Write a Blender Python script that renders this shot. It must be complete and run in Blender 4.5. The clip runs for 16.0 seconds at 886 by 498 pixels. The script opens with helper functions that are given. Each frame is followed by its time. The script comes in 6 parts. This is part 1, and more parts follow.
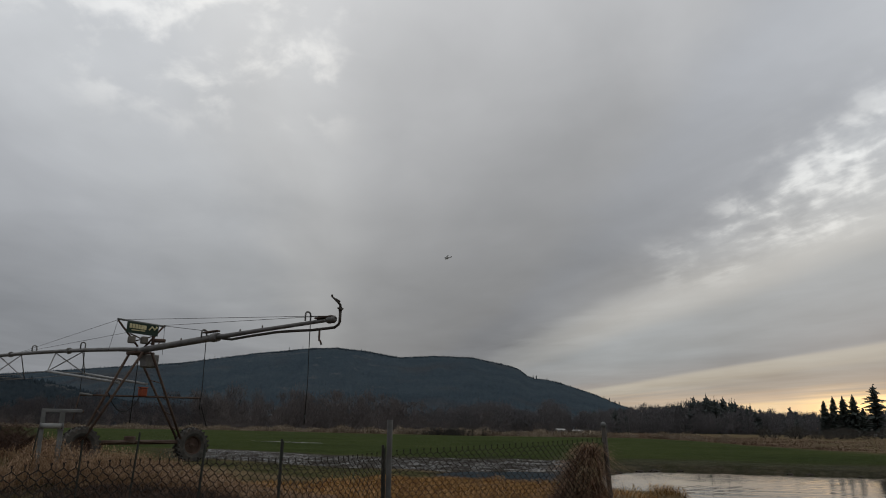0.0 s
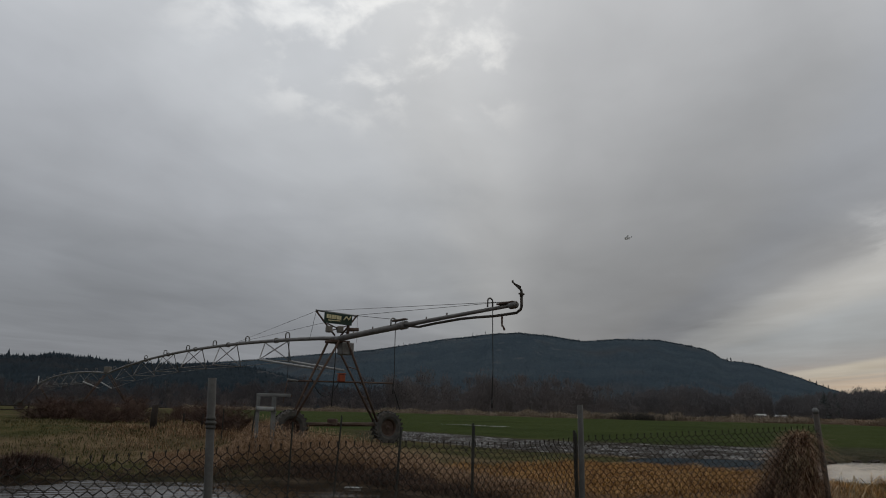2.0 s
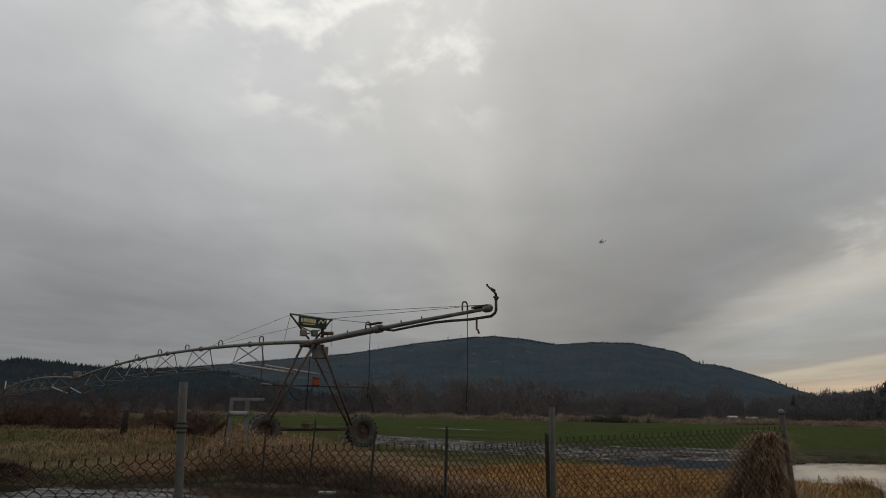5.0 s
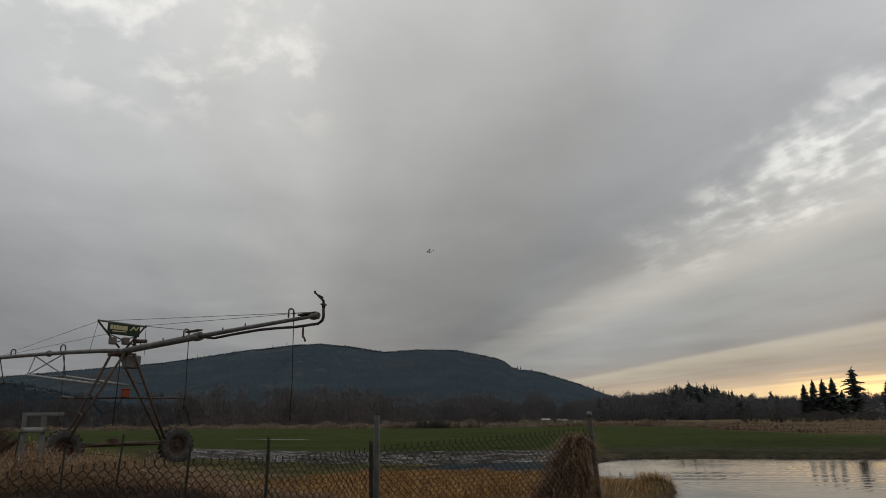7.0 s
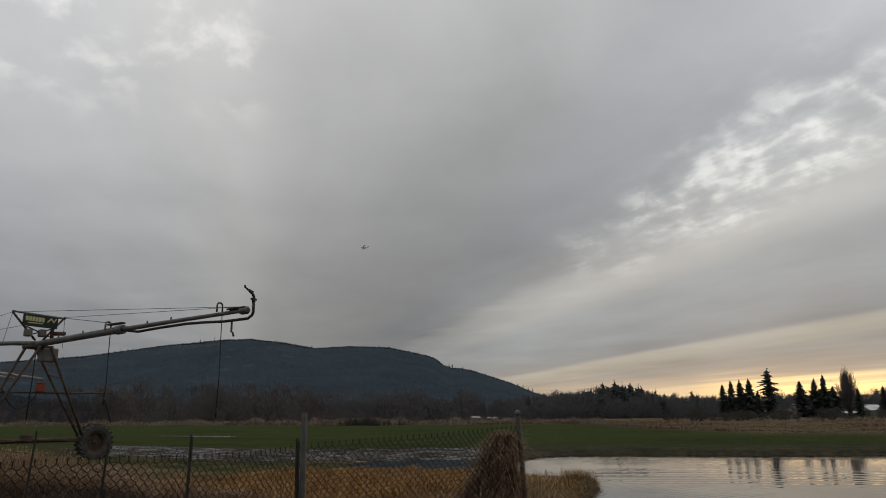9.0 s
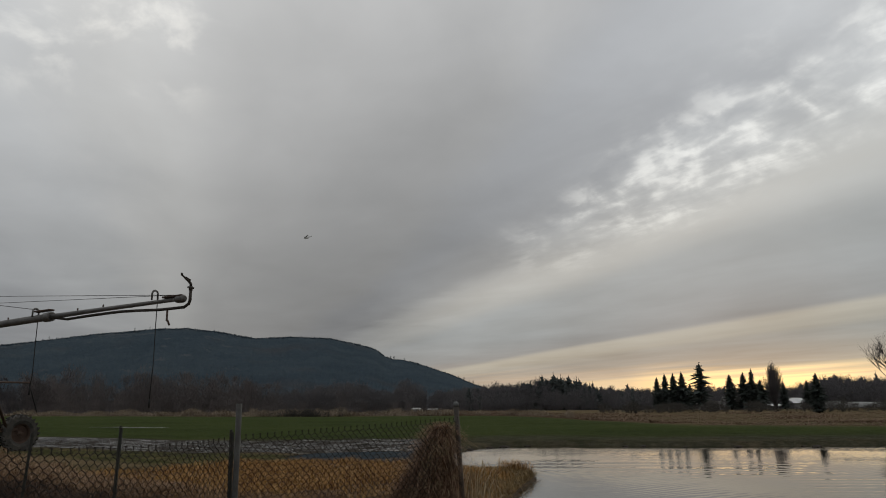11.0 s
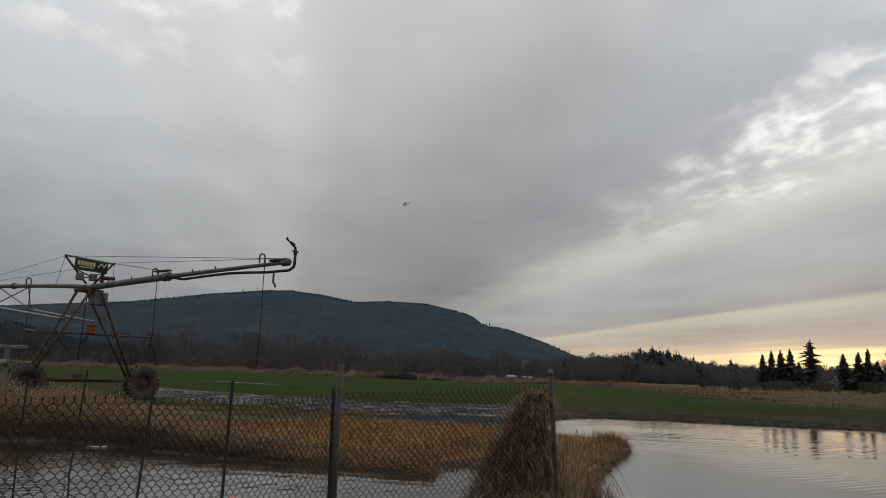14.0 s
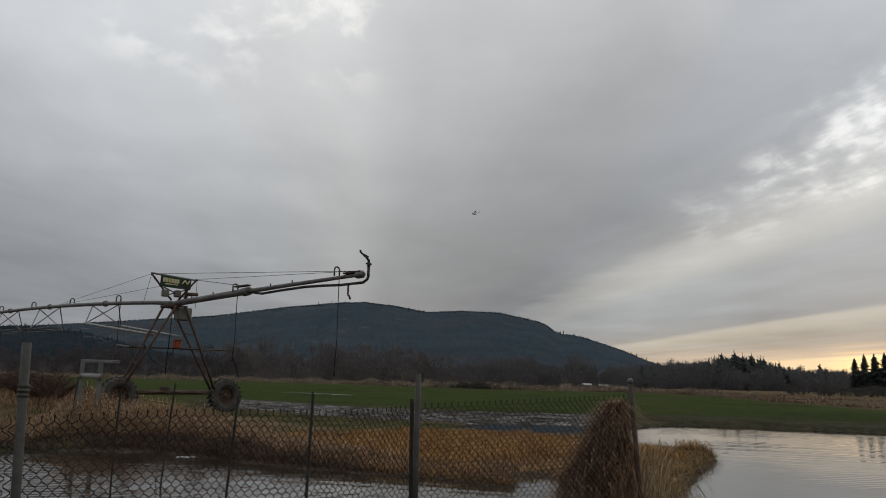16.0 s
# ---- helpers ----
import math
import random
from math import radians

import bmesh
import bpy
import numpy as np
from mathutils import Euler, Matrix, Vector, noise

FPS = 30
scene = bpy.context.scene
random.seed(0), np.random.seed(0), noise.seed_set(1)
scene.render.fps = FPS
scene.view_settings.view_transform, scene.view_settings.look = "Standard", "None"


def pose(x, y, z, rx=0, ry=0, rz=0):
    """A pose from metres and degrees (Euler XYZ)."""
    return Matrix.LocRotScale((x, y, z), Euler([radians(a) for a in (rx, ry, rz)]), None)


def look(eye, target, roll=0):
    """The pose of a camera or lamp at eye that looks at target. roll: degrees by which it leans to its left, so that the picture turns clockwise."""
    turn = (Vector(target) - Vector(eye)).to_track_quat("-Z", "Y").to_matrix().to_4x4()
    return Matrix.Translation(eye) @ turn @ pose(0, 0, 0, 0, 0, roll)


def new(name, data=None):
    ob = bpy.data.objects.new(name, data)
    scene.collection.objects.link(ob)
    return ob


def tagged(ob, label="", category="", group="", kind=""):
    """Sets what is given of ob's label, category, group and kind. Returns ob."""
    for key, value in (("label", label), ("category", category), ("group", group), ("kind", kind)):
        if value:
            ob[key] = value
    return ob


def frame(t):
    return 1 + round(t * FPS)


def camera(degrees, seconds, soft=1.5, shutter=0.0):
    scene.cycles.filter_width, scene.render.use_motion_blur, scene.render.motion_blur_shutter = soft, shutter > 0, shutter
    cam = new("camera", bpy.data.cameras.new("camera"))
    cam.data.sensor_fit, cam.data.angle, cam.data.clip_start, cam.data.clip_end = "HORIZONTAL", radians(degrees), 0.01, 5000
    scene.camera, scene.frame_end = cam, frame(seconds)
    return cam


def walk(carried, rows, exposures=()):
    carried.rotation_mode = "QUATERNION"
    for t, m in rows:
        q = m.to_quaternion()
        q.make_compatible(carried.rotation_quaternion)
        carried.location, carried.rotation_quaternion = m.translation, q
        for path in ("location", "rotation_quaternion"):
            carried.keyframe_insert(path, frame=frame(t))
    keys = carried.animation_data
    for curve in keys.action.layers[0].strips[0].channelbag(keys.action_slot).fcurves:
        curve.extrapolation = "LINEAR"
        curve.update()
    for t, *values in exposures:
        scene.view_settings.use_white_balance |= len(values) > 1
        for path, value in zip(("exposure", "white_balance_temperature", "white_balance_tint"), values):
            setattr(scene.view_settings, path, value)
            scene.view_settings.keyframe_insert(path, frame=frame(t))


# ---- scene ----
cam = camera(62.34, 16.0, soft=1.0)
EYE = Vector((0.0, 0.0, 1.6))
# seconds, heading, tilt, lean (degrees), sway in x, y, z (metres)
PATH = [
    (0, 8.124, 13.963, 0.591, 0.001, -0.011, -0.007),
    (0.5, 6.140, 14.010, 0.204, -0.015, -0.002, -0.006),
    (1, 1.585, 13.319, 0.621, -0.019, 0.011, -0.002),
    (1.5, -2.139, 12.417, 0.563, -0.023, 0.018, 0.001),
    (2, -6.032, 12.593, 0.943, -0.029, 0.014, 0.001),
    (2.5, -6.895, 13.712, 0.841, -0.028, -0.000, -0.001),
    (3, -8.629, 14.428, 1.336, -0.024, -0.020, -0.001),
    (3.2, -9.201, 14.401, 1.295, -0.022, -0.025, -0.001),
    (5.3, -2.377, 12.780, 0.422, -0.007, -0.016, -0.005),
    (5.5, -1.109, 12.776, 0.303, -0.009, -0.011, -0.004),
    (6, 2.646, 12.789, 0.054, -0.010, -0.010, -0.002),
    (6.5, 6.237, 13.082, -0.702, -0.008, -0.004, -0.004),
    (7, 9.566, 13.436, -0.978, -0.007, 0.004, 0.000),
    (7.5, 11.482, 13.361, -1.051, -0.005, 0.007, -0.002),
    (8, 11.894, 13.232, -0.710, -0.002, 0.010, 0.001),
    (8.5, 13.547, 13.259, -0.663, -0.001, 0.017, 0.003),
    (9, 14.788, 13.171, -0.697, 0.009, 0.018, 0.004),
    (9.5, 15.661, 12.770, -0.780, 0.016, 0.023, 0.007),
    (10, 16.956, 13.000, -0.811, 0.023, 0.033, 0.001),
    (12.3, 20.614, 11.716, -0.218, 0.040, 0.018, 0.008),
    (12.5, 20.338, 11.762, -0.090, 0.034, 0.012, 0.003),
    (13, 19.071, 10.335, 0.548, 0.029, 0.002, 0.004),
    (13.5, 15.601, 10.908, 0.993, 0.031, -0.012, -0.002),
    (14, 11.585, 9.877, 1.795, 0.023, -0.016, -0.002),
    (14.5, 9.251, 9.582, 1.787, 0.012, -0.014, -0.003),
    (15, 8.949, 9.646, 1.542, 0.005, -0.017, 0.001),
    (15.5, 6.964, 10.095, 1.411, -0.004, -0.010, 0.005),
    (16, 5.968, 10.445, 1.181, -0.003, -0.011, 0.002),
]


def aim(yaw, tilt, lean, dx, dy, dz):
    y, p = radians(yaw), radians(tilt)
    eye = EYE + Vector((dx, dy, dz))
    return look(eye, eye + Vector((math.sin(y) * math.cos(p), math.cos(y) * math.cos(p), math.sin(p))), lean)


walk(cam, [(row[0], aim(*row[1:])) for row in PATH], [(0, 0.05, 6370, 10), (2.0, 0.03, 6350, 10), (3.2, -0.05, 6380, 9), (5.3, 0.12, 6680, 9), (6.5, 0.08, 6640, 9), (8.0, 0.02, 6500, 10), (12.3, 0.03, 6480, 9), (13.0, 0.14, 6440, 10), (14.0, 0.26, 6450, 10), (15.0, 0.36, 6420, 10), (16.0, 0.25, 6400, 10)])

# ---------------------------------------------------------------- light
world = bpy.data.worlds.new("overcast_dusk")
scene.world = world
world.use_nodes = True
SUN_AZ, SUN_EL = 41.5, 2.0


def nodes_of(tree):
    tree.nodes.clear()

    def add(kind, values=None, **props):
        n = tree.nodes.new(kind)
        if "operation" in props:
            n.operation = props["operation"]
        if "noise_dimensions" in props:
            n.noise_dimensions = props["noise_dimensions"]
        if "interpolation_type" in props:
            n.interpolation_type = props["interpolation_type"]
        if "data_type" in props:
            n.data_type = props["data_type"]
        if "attribute_name" in props:
            n.attribute_name = props["attribute_name"]
        if "sky_type" in props:
            n.sky_type = props["sky_type"]
        if "sun_disc" in props:
            n.sun_disc = props["sun_disc"]
        if "sun_elevation" in props:
            n.sun_elevation = props["sun_elevation"]
        if "sun_rotation" in props:
            n.sun_rotation = props["sun_rotation"]
        for k, v in (values or {}).items():
            if isinstance(v, bpy.types.NodeSocket):
                tree.links.new(v, n.inputs[k])
            else:
                n.inputs[k].default_value = v
        return n

    return add


def ramp(node, stops, mode="LINEAR"):
    r = node.color_ramp
    r.interpolation = mode
    while len(r.elements) < len(stops):
        r.elements.new(0.5)
    for e, (p, c) in zip(r.elements, stops):
        e.position = p
        e.color = (c, c, c, 1) if isinstance(c, (int, float)) else (*c, 1)


def build_sky():
    add = nodes_of(world.node_tree)

    def m(op, a, b=0.0, c=0.0):
        return add("ShaderNodeMath", {0: a, 1: b, 2: c}, operation=op).outputs[0]

    way = add("ShaderNodeTexCoord").outputs["Generated"]
    xyz = add("ShaderNodeSeparateXYZ", {0: way}).outputs
    up = m("MAXIMUM", xyz[2], 0.035)
    px, py = m("DIVIDE", xyz[0], up), m("DIVIDE", xyz[1], up)
    flat = add("ShaderNodeCombineXYZ", {0: px, 1: py, 2: 0.0}).outputs[0]

    def noise_at(sx, sy, detail, rough=0.55, shift=0.0, warp=0.0):
        at = add("ShaderNodeMapping", {0: flat, 1: (shift, shift * 0.7, 0), 3: (sx, sy, 1)}).outputs[0]
        return add("ShaderNodeTexNoise", {"Vector": at, "Scale": 1.0, "Detail": detail, "Roughness": rough,
                                          "Distortion": warp}, noise_dimensions="2D").outputs[0]

    def step(x, lo, hi):
        return add("ShaderNodeMapRange", {0: x, 1: lo, 2: hi}, interpolation_type="SMOOTHSTEP").outputs[0]

    wide = noise_at(0.5, 0.26, 4, 0.5, 3.1)
    soft = noise_at(1.3, 0.7, 5, 0.55, 7.3, 0.3)
    streak = noise_at(0.55, 0.07, 3, 0.5, 5.5)
    # across the long rolls of cloud
    lean = m("MULTIPLY", step(px, 0.3, 1.3), m("MULTIPLY", m("SUBTRACT", m("MINIMUM", py, 5.0), 3.0), 0.14))
    u = m("SUBTRACT", m("ADD", px, m("MULTIPLY", m("SUBTRACT", soft, 0.5), 0.45)), lean)
    base = add("ShaderNodeValToRGB", {0: m("MULTIPLY_ADD", u, 0.1, 0.3)})
    ramp(base, [(0.0, (.40, .415, .44)), (0.14, (.42, .432, .452)), (0.235, (.475, .485, .495)), (0.285, (.50, .50, .495)),
                (0.325, (.405, .405, .405)), (0.39, (.355, .357, .36)), (0.435, (.330, .340, .356)), (0.465, (.345, .356, .372)), (0.50, (.44, .452, .46)),
                (0.55, (.49, .505, .51)), (0.60, (.455, .482, .50)), (0.72, (.43, .462, .482)), (0.84, (.385, .415, .43)), (0.92, (.40, .435, .432)), (1.0, (.39, .425, .42))], "EASE")
    col = base.outputs[0]

    def scaled(c, f):
        return add("ShaderNodeVectorMath", {0: c, "Scale": f}, operation="SCALE").outputs[0]

    def plus(a, b):
        return add("ShaderNodeVectorMath", {0: a, 1: b}, operation="ADD").outputs[0]

    def tone(c, f):
        return scaled((c[0], c[1], c[2]), f)

    def band(x, lo, a, b, hi):
        up_ = add("ShaderNodeMapRange", {0: x, 1: lo, 2: a}, interpolation_type="SMOOTHSTEP").outputs[0]
        dn_ = add("ShaderNodeMapRange", {0: x, 1: b, 2: hi, 3: 1.0, 4: 0.0}, interpolation_type="SMOOTHSTEP").outputs[0]
        return m("MULTIPLY", up_, dn_)

    # elevation: darker towards the horizon, lighter overhead
    rise = add("ShaderNodeValToRGB", {0: xyz[2]})
    ramp(rise, [(0.03, (.56, .56, .56)), (0.10, (.575, .575, .575)), (0.20, (.685, .685, .685)), (0.27, (.85, .85, .85)), (0.335, (1, 1, 1))], "EASE")
    over = add("ShaderNodeMapRange", {0: xyz[2], 1: 0.335, 2: 0.55, 3: 1.0, 4: 1.42}).outputs[0]
    col = scaled(add("ShaderNodeVectorMath", {0: col, 1: rise.outputs[0]}, operation="MULTIPLY").outputs[0], over)
    west = add("ShaderNodeMapRange", {0: m("DIVIDE", px, m("MAXIMUM", py, 0.05)), 1: 0.18, 2: 0.5}, interpolation_type="SMOOTHSTEP").outputs[0]
    level = add("ShaderNodeMapRange", {0: xyz[2], 1: 0.12, 2: 0.3, 3: 0.2, 4: 0.0}, interpolation_type="SMOOTHSTEP").outputs[0]
    col = scaled(col, m("MULTIPLY_ADD", west, level, 1.0))
    col = scaled(col, m("MULTIPLY_ADD", m("ADD", m("SUBTRACT", wide, 0.5), m("MULTIPLY", m("SUBTRACT", soft, 0.5), 0.6)), 0.36, 1.0))
    # lumps that keep their size towards the horizon
    def lumps(scale, detail, rough, shift):
        at = add("ShaderNodeMapping", {0: way, 1: (shift, shift, shift), 2: (0, radians(24), 0), 3: (1, 1, 1.5)}).outputs[0]
        return add("ShaderNodeTexNoise", {"Vector": at, "Scale": scale, "Detail": detail, "Roughness": rough, "Distortion": 0.25}).outputs[0]

    broad = lumps(4.5, 4, 0.5, 2.0)
    col = scaled(col, m("MULTIPLY_ADD", m("SUBTRACT", broad, 0.5), 0.38, 1.0))
    # bright broken cloud to the west of the edge
    puffs = step(lumps(11.0, 5, 0.55, 5.3), 0.45, 0.68)
    col = plus(col, tone((.24, .225, .195), m("MULTIPLY", puffs, m("MULTIPLY", band(px, -1.1, -0.5, -0.12, 0.1), band(py, 1.1, 1.45, 1.95, 2.7)))))
    # mackerel band: soft grey lumps with bright rims between
    fine = noise_at(8.5, 3.6, 4, 0.55, 1.0, 0.15)
    mid = noise_at(2.2, 1.2, 3, 0.5, 8.0, 0.2)
    grain = m("ADD", m("ADD", m("MULTIPLY", lumps(21.0, 4, 0.5, 1.0), 0.58), m("MULTIPLY", fine, 0.22)), m("MULTIPLY", mid, 0.20))
    rims = m("SUBTRACT", step(grain, 0.475, 0.66), m("MULTIPLY", m("SUBTRACT", 1.0, step(grain, 0.39, 0.50)), 0.20))
    inside = m("MULTIPLY", band(u, 1.5, 1.95, 2.15, 2.75), band(py, 0.9, 1.4, 2.7, 5.4))
    col = plus(col, tone((.32, .312, .285), m("MULTIPLY", rims, inside)))
    col = plus(col, tone((.05, .05, .048), inside))
    # thin bright veil high in the west
    col = plus(col, tone((.13, .13, .125), m("MULTIPLY", band(px, 0.9, 1.5, 2.5, 3.5), band(py, 0.2, 0.6, 1.1, 1.9))))
    # pale and slate bands lower down
    u2 = m("ADD", px, m("MULTIPLY", m("SUBTRACT", streak, 0.5), 1.3))
    pale = add("ShaderNodeValToRGB", {0: m("MULTIPLY", u2, 1 / 18)})
    ramp(pale, [(0.085, 0.0), (0.145, (.108, .092, .064)), (0.20, (.025, .024, .016)), (0.31, (.0, .0, .0)), (0.352, (.125, .098, .056)), (0.40, (.085, .066, .036)), (0.465, (.0, .0, .0)),
                (0.60, (.010, .010, .004)), (0.72, (.05, .043, .018)), (0.79, (.25, .185, .062)), (1.0, (.36, .235, .065))], "EASE")
    col = plus(col, scaled(pale.outputs[0], step(m("DIVIDE", px, m("MAXIMUM", py, 0.05)), 0.2, 0.42)))
    # clear strip over the western horizon, lit by the low sun
    sun = Vector((math.sin(radians(SUN_AZ)) * math.cos(radians(SUN_EL)), math.cos(radians(SUN_AZ)) * math.cos(radians(SUN_EL)), math.sin(radians(SUN_EL))))
    near = add("ShaderNodeVectorMath", {0: way, 1: sun}, operation="DOT_PRODUCT").outputs["Value"]
    wide_glow = add("ShaderNodeMapRange", {0: near, 1: 0.84, 2: 1.0}, interpolation_type="SMOOTHSTEP").outputs[0]
    close_glow = add("ShaderNodeMapRange", {0: near, 1: 0.988, 2: 1.0}, interpolation_type="SMOOTHSTEP").outputs[0]
    low = add("ShaderNodeMapRange", {0: m("ADD", xyz[2], m("MULTIPLY", m("SUBTRACT", streak, 0.5), 0.05)), 1: 0.028, 2: 0.062, 3: 1.0, 4: 0.0}, interpolation_type="SMOOTHSTEP").outputs[0]
    mid_low = add("ShaderNodeMapRange", {0: xyz[2], 1: 0.04, 2: 0.10, 3: 1.0, 4: 0.0}, interpolation_type="SMOOTHSTEP").outputs[0]
    col = plus(col, tone((.10, .052, .014), m("MULTIPLY", mid_low, wide_glow)))
    col = plus(col, tone((.19, .105, .04), m("MULTIPLY", low, wide_glow)))
    col = plus(col, tone((.55, .32, .065), m("MULTIPLY", low, close_glow)))
    clear = add("ShaderNodeTexSky", sky_type="NISHITA", sun_disc=False, sun_elevation=radians(SUN_EL), sun_rotation=radians(SUN_AZ)).outputs[0]
    col = plus(scaled(col, 0.96), scaled(clear, 0.004))
    back = add("ShaderNodeBackground", {0: col, 1: 1.0})
    world.node_tree.links.new(back.outputs[0], add("ShaderNodeOutputWorld").inputs[0])


build_sky()
lamp = bpy.data.lights.new("sun", "SUN")
lamp.energy, lamp.angle, lamp.color = 0.3, radians(60), (1.0, 0.9, 0.76)
sun_ob = new("sun", lamp)
sun_ob.matrix_world = look((0, 0, 60), (-30 * math.sin(radians(SUN_AZ)), -30 * math.cos(radians(SUN_AZ)), 60 - 30 * math.tan(radians(48))))

# ---------------------------------------------------------------- materials


def material(name, stops, scale=4.0, rough=0.8, metal=0.0, bump=0.3, fine=40.0, islands=0.0, bump_scale=None, spec=0.2):
    """Two noises, wide and fine, through a ramp of base colours; islands adds a change from piece to piece."""
    mat = bpy.data.materials.new(name)
    mat.use_nodes = True
    add = nodes_of(mat.node_tree)
    at = add("ShaderNodeTexCoord").outputs["Object"]
    a = add("ShaderNodeTexNoise", {"Vector": at, "Scale": scale, "Detail": 6, "Roughness": 0.6}).outputs[0]
    b = add("ShaderNodeTexNoise", {"Vector": at, "Scale": fine, "Detail": 4, "Roughness": 0.6}).outputs[0]
    mixed = add("ShaderNodeMath", {0: a, 1: 0.6, 2: add("ShaderNodeMath", {0: b, 1: 0.4}, operation="MULTIPLY").outputs[0]}, operation="MULTIPLY_ADD").outputs[0]
    if islands:
        one = add("ShaderNodeNewGeometry").outputs["Random Per Island"]
        mixed = add("ShaderNodeMath", {0: add("ShaderNodeMath", {0: one, 1: -0.5}, operation="ADD").outputs[0], 1: islands, 2: mixed}, operation="MULTIPLY_ADD").outputs[0]
    r = add("ShaderNodeValToRGB", {0: mixed})
    n = len(stops)
    ramp(r, [(0.3 + 0.4 * i / max(1, n - 1), c) for i, c in enumerate(stops)])
    rr = add("ShaderNodeMapRange", {0: b, 1: 0.3, 2: 0.7, 3: max(0.02, rough - 0.12), 4: min(1.0, rough + 0.12)}).outputs[0]
    sh = add("ShaderNodeBsdfPrincipled", {"Base Color": r.outputs[0], "Roughness": rr, "Metallic": metal, "Specular IOR Level": spec})
    if bump:
        bp = add("ShaderNodeBump", {"Height": b, "Strength": bump, "Distance": bump_scale or 0.5 / fine})
        mat.node_tree.links.new(bp.outputs[0], sh.inputs["Normal"])
    mat.node_tree.links.new(sh.outputs[0], add("ShaderNodeOutputMaterial").inputs[0])
    return mat


M = {}
M["galv"] = material("galvanised_steel", [(.07, .072, .072), (.13, .132, .13), (.20, .2, .195)], 3, 0.6, 0.3, 0.1, 60)
M["dull_pipe"] = material("weathered_galvanised_pipe", [(.07, .066, .062), (.13, .125, .12), (.21, .205, .195)], 2, 0.55, 0.4, 0.1, 50)
M["rust"] = material("rusty_steel", [(.035, .024, .019), (.07, .046, .036), (.11, .085, .07)], 3, 0.8, 0.2, 0.3, 50)
M["post_steel"] = material("stained_post_steel", [(.028, .028, .026), (.058, .058, .055), (.10, .10, .093)], 6, 0.65, 0.3, 0.15, 80)
M["wire"] = material("dark_mesh_wire", [(.014, .012, .011), (.027, .024, .021), (.052, .044, .037)], 8, 0.7, 0.4, 0.0, 90)
M["dark_post"] = material("dark_rusted_post", [(.025, .021, .018), (.05, .043, .037), (.085, .075, .065)], 6, 0.75, 0.2, 0.2, 70)
M["stake"] = material("dark_green_steel_stake", [(.018, .02, .018), (.035, .035, .03), (.07, .05, .035)], 5, 0.8, 0.1, 0.2, 60)
M["rubber"] = material("muddy_rubber", [(.025, .025, .024), (.055, .052, .048), (.11, .095, .078)], 4, 0.85, 0, 0.4, 40)
M["black"] = material("black_hose", [(.008, .008, .008), (.015, .015, .015), (.03, .03, .03)], 6, 0.6, 0, 0.1, 60)
M["orange"] = material("faded_orange_paint", [(.15, .035, .016), (.21, .05, .024), (.27, .08, .04)], 4, 0.6, 0, 0.1, 50)
M["green_sign"] = material("dark_green_enamel", [(.010, .022, .016), (.016, .032, .023), (.035, .05, .04)], 3, 0.45, 0, 0.05, 50)
M["letter"] = material("faded_cream_paint", [(.35, .30, .16), (.5, .45, .26), (.6, .56, .4)], 6, 0.6, 0, 0.05, 50)
M["box"] = material("grey_beige_enclosure", [(.07, .062, .053), (.12, .108, .093), (.18, .162, .14)], 3, 0.55, 0, 0.1, 50)
M["wood"] = material("dark_weathered_wood", [(.012, .010, .008), (.028, .022, .018), (.055, .046, .038)], 5, 0.9, 0, 0.5, 30)
M["white"] = material("old_white_paint", [(.3, .3, .29), (.45, .45, .44), (.6, .6, .59)], 1, 0.6, 0, 0.1, 20)
M["roof"] = material("pale_metal_roof", [(.35, .37, .38), (.5, .52, .53), (.62, .63, .63)], 0.5, 0.45, 0.2, 0.05, 10)
M["dark_roof"] = material("dark_shingle", [(.05, .05, .05), (.09, .085, .08), (.13, .12, .11)], 1, 0.9, 0, 0.2, 10)
M["siding"] = material("grey_siding", [(.16, .16, .155), (.24, .235, .23), (.32, .31, .3)], 1, 0.8, 0, 0.1, 10)
M["glass"] = material("dark_window_glass", [(.02, .022, .025), (.03, .033, .036), (.05, .05, .055)], 1, 0.12, 0, 0.0, 5, spec=0.6)
M["red"] = material("faded_red_plastic", [(.35, .03, .025), (.5, .06, .05), (.6, .14, .11)], 6, 0.45, 0, 0.2, 40)
M["foam"] = material("grey_white_board", [(.2, .2, .19), (.32, .32, .31), (.45, .45, .44)], 8, 0.7, 0, 0.2, 40)
M["gold_grass"] = material("dry_golden_grass", [(.095, .045, .014), (.275, .136, .041), (.43, .255, .09)], 0.9, 0.85, 0, 0, 5, islands=0.5)
M["weed"] = material("dead_reddish_weeds", [(.06, .034, .019), (.175, .10, .054), (.33, .215, .125)], 0.6, 0.9, 0, 0, 5, islands=0.5)
M["weed_head"] = material("pale_seed_heads", [(.14, .085, .05), (.27, .175, .105), (.41, .29, .19)], 0.8, 0.9, 0, 0, 6, islands=0.5)
M["pale_reed"] = material("pale_dry_reed", [(.16, .11, .06), (.32, .24, .14), (.5, .4, .26)], 1.5, 0.8, 0, 0, 6, islands=0.4)
M["reed"] = material("brown_reed_leaves", [(.075, .043, .029), (.18, .102, .064), (.34, .225, .148)], 1.5, 0.85, 0, 0, 6, islands=0.55)
M["pasture"] = material("winter_pasture_blades", [(.028, .034, .012), (.068, .070, .025), (.155, .115, .052)], 0.5, 0.85, 0, 0, 4, islands=0.45)
M["crop"] = material("young_green_crop", [(.024, .038, .009), (.036, .054, .012), (.054, .072, .02)], 0.3, 0.8, 0, 0, 4, islands=0.4)
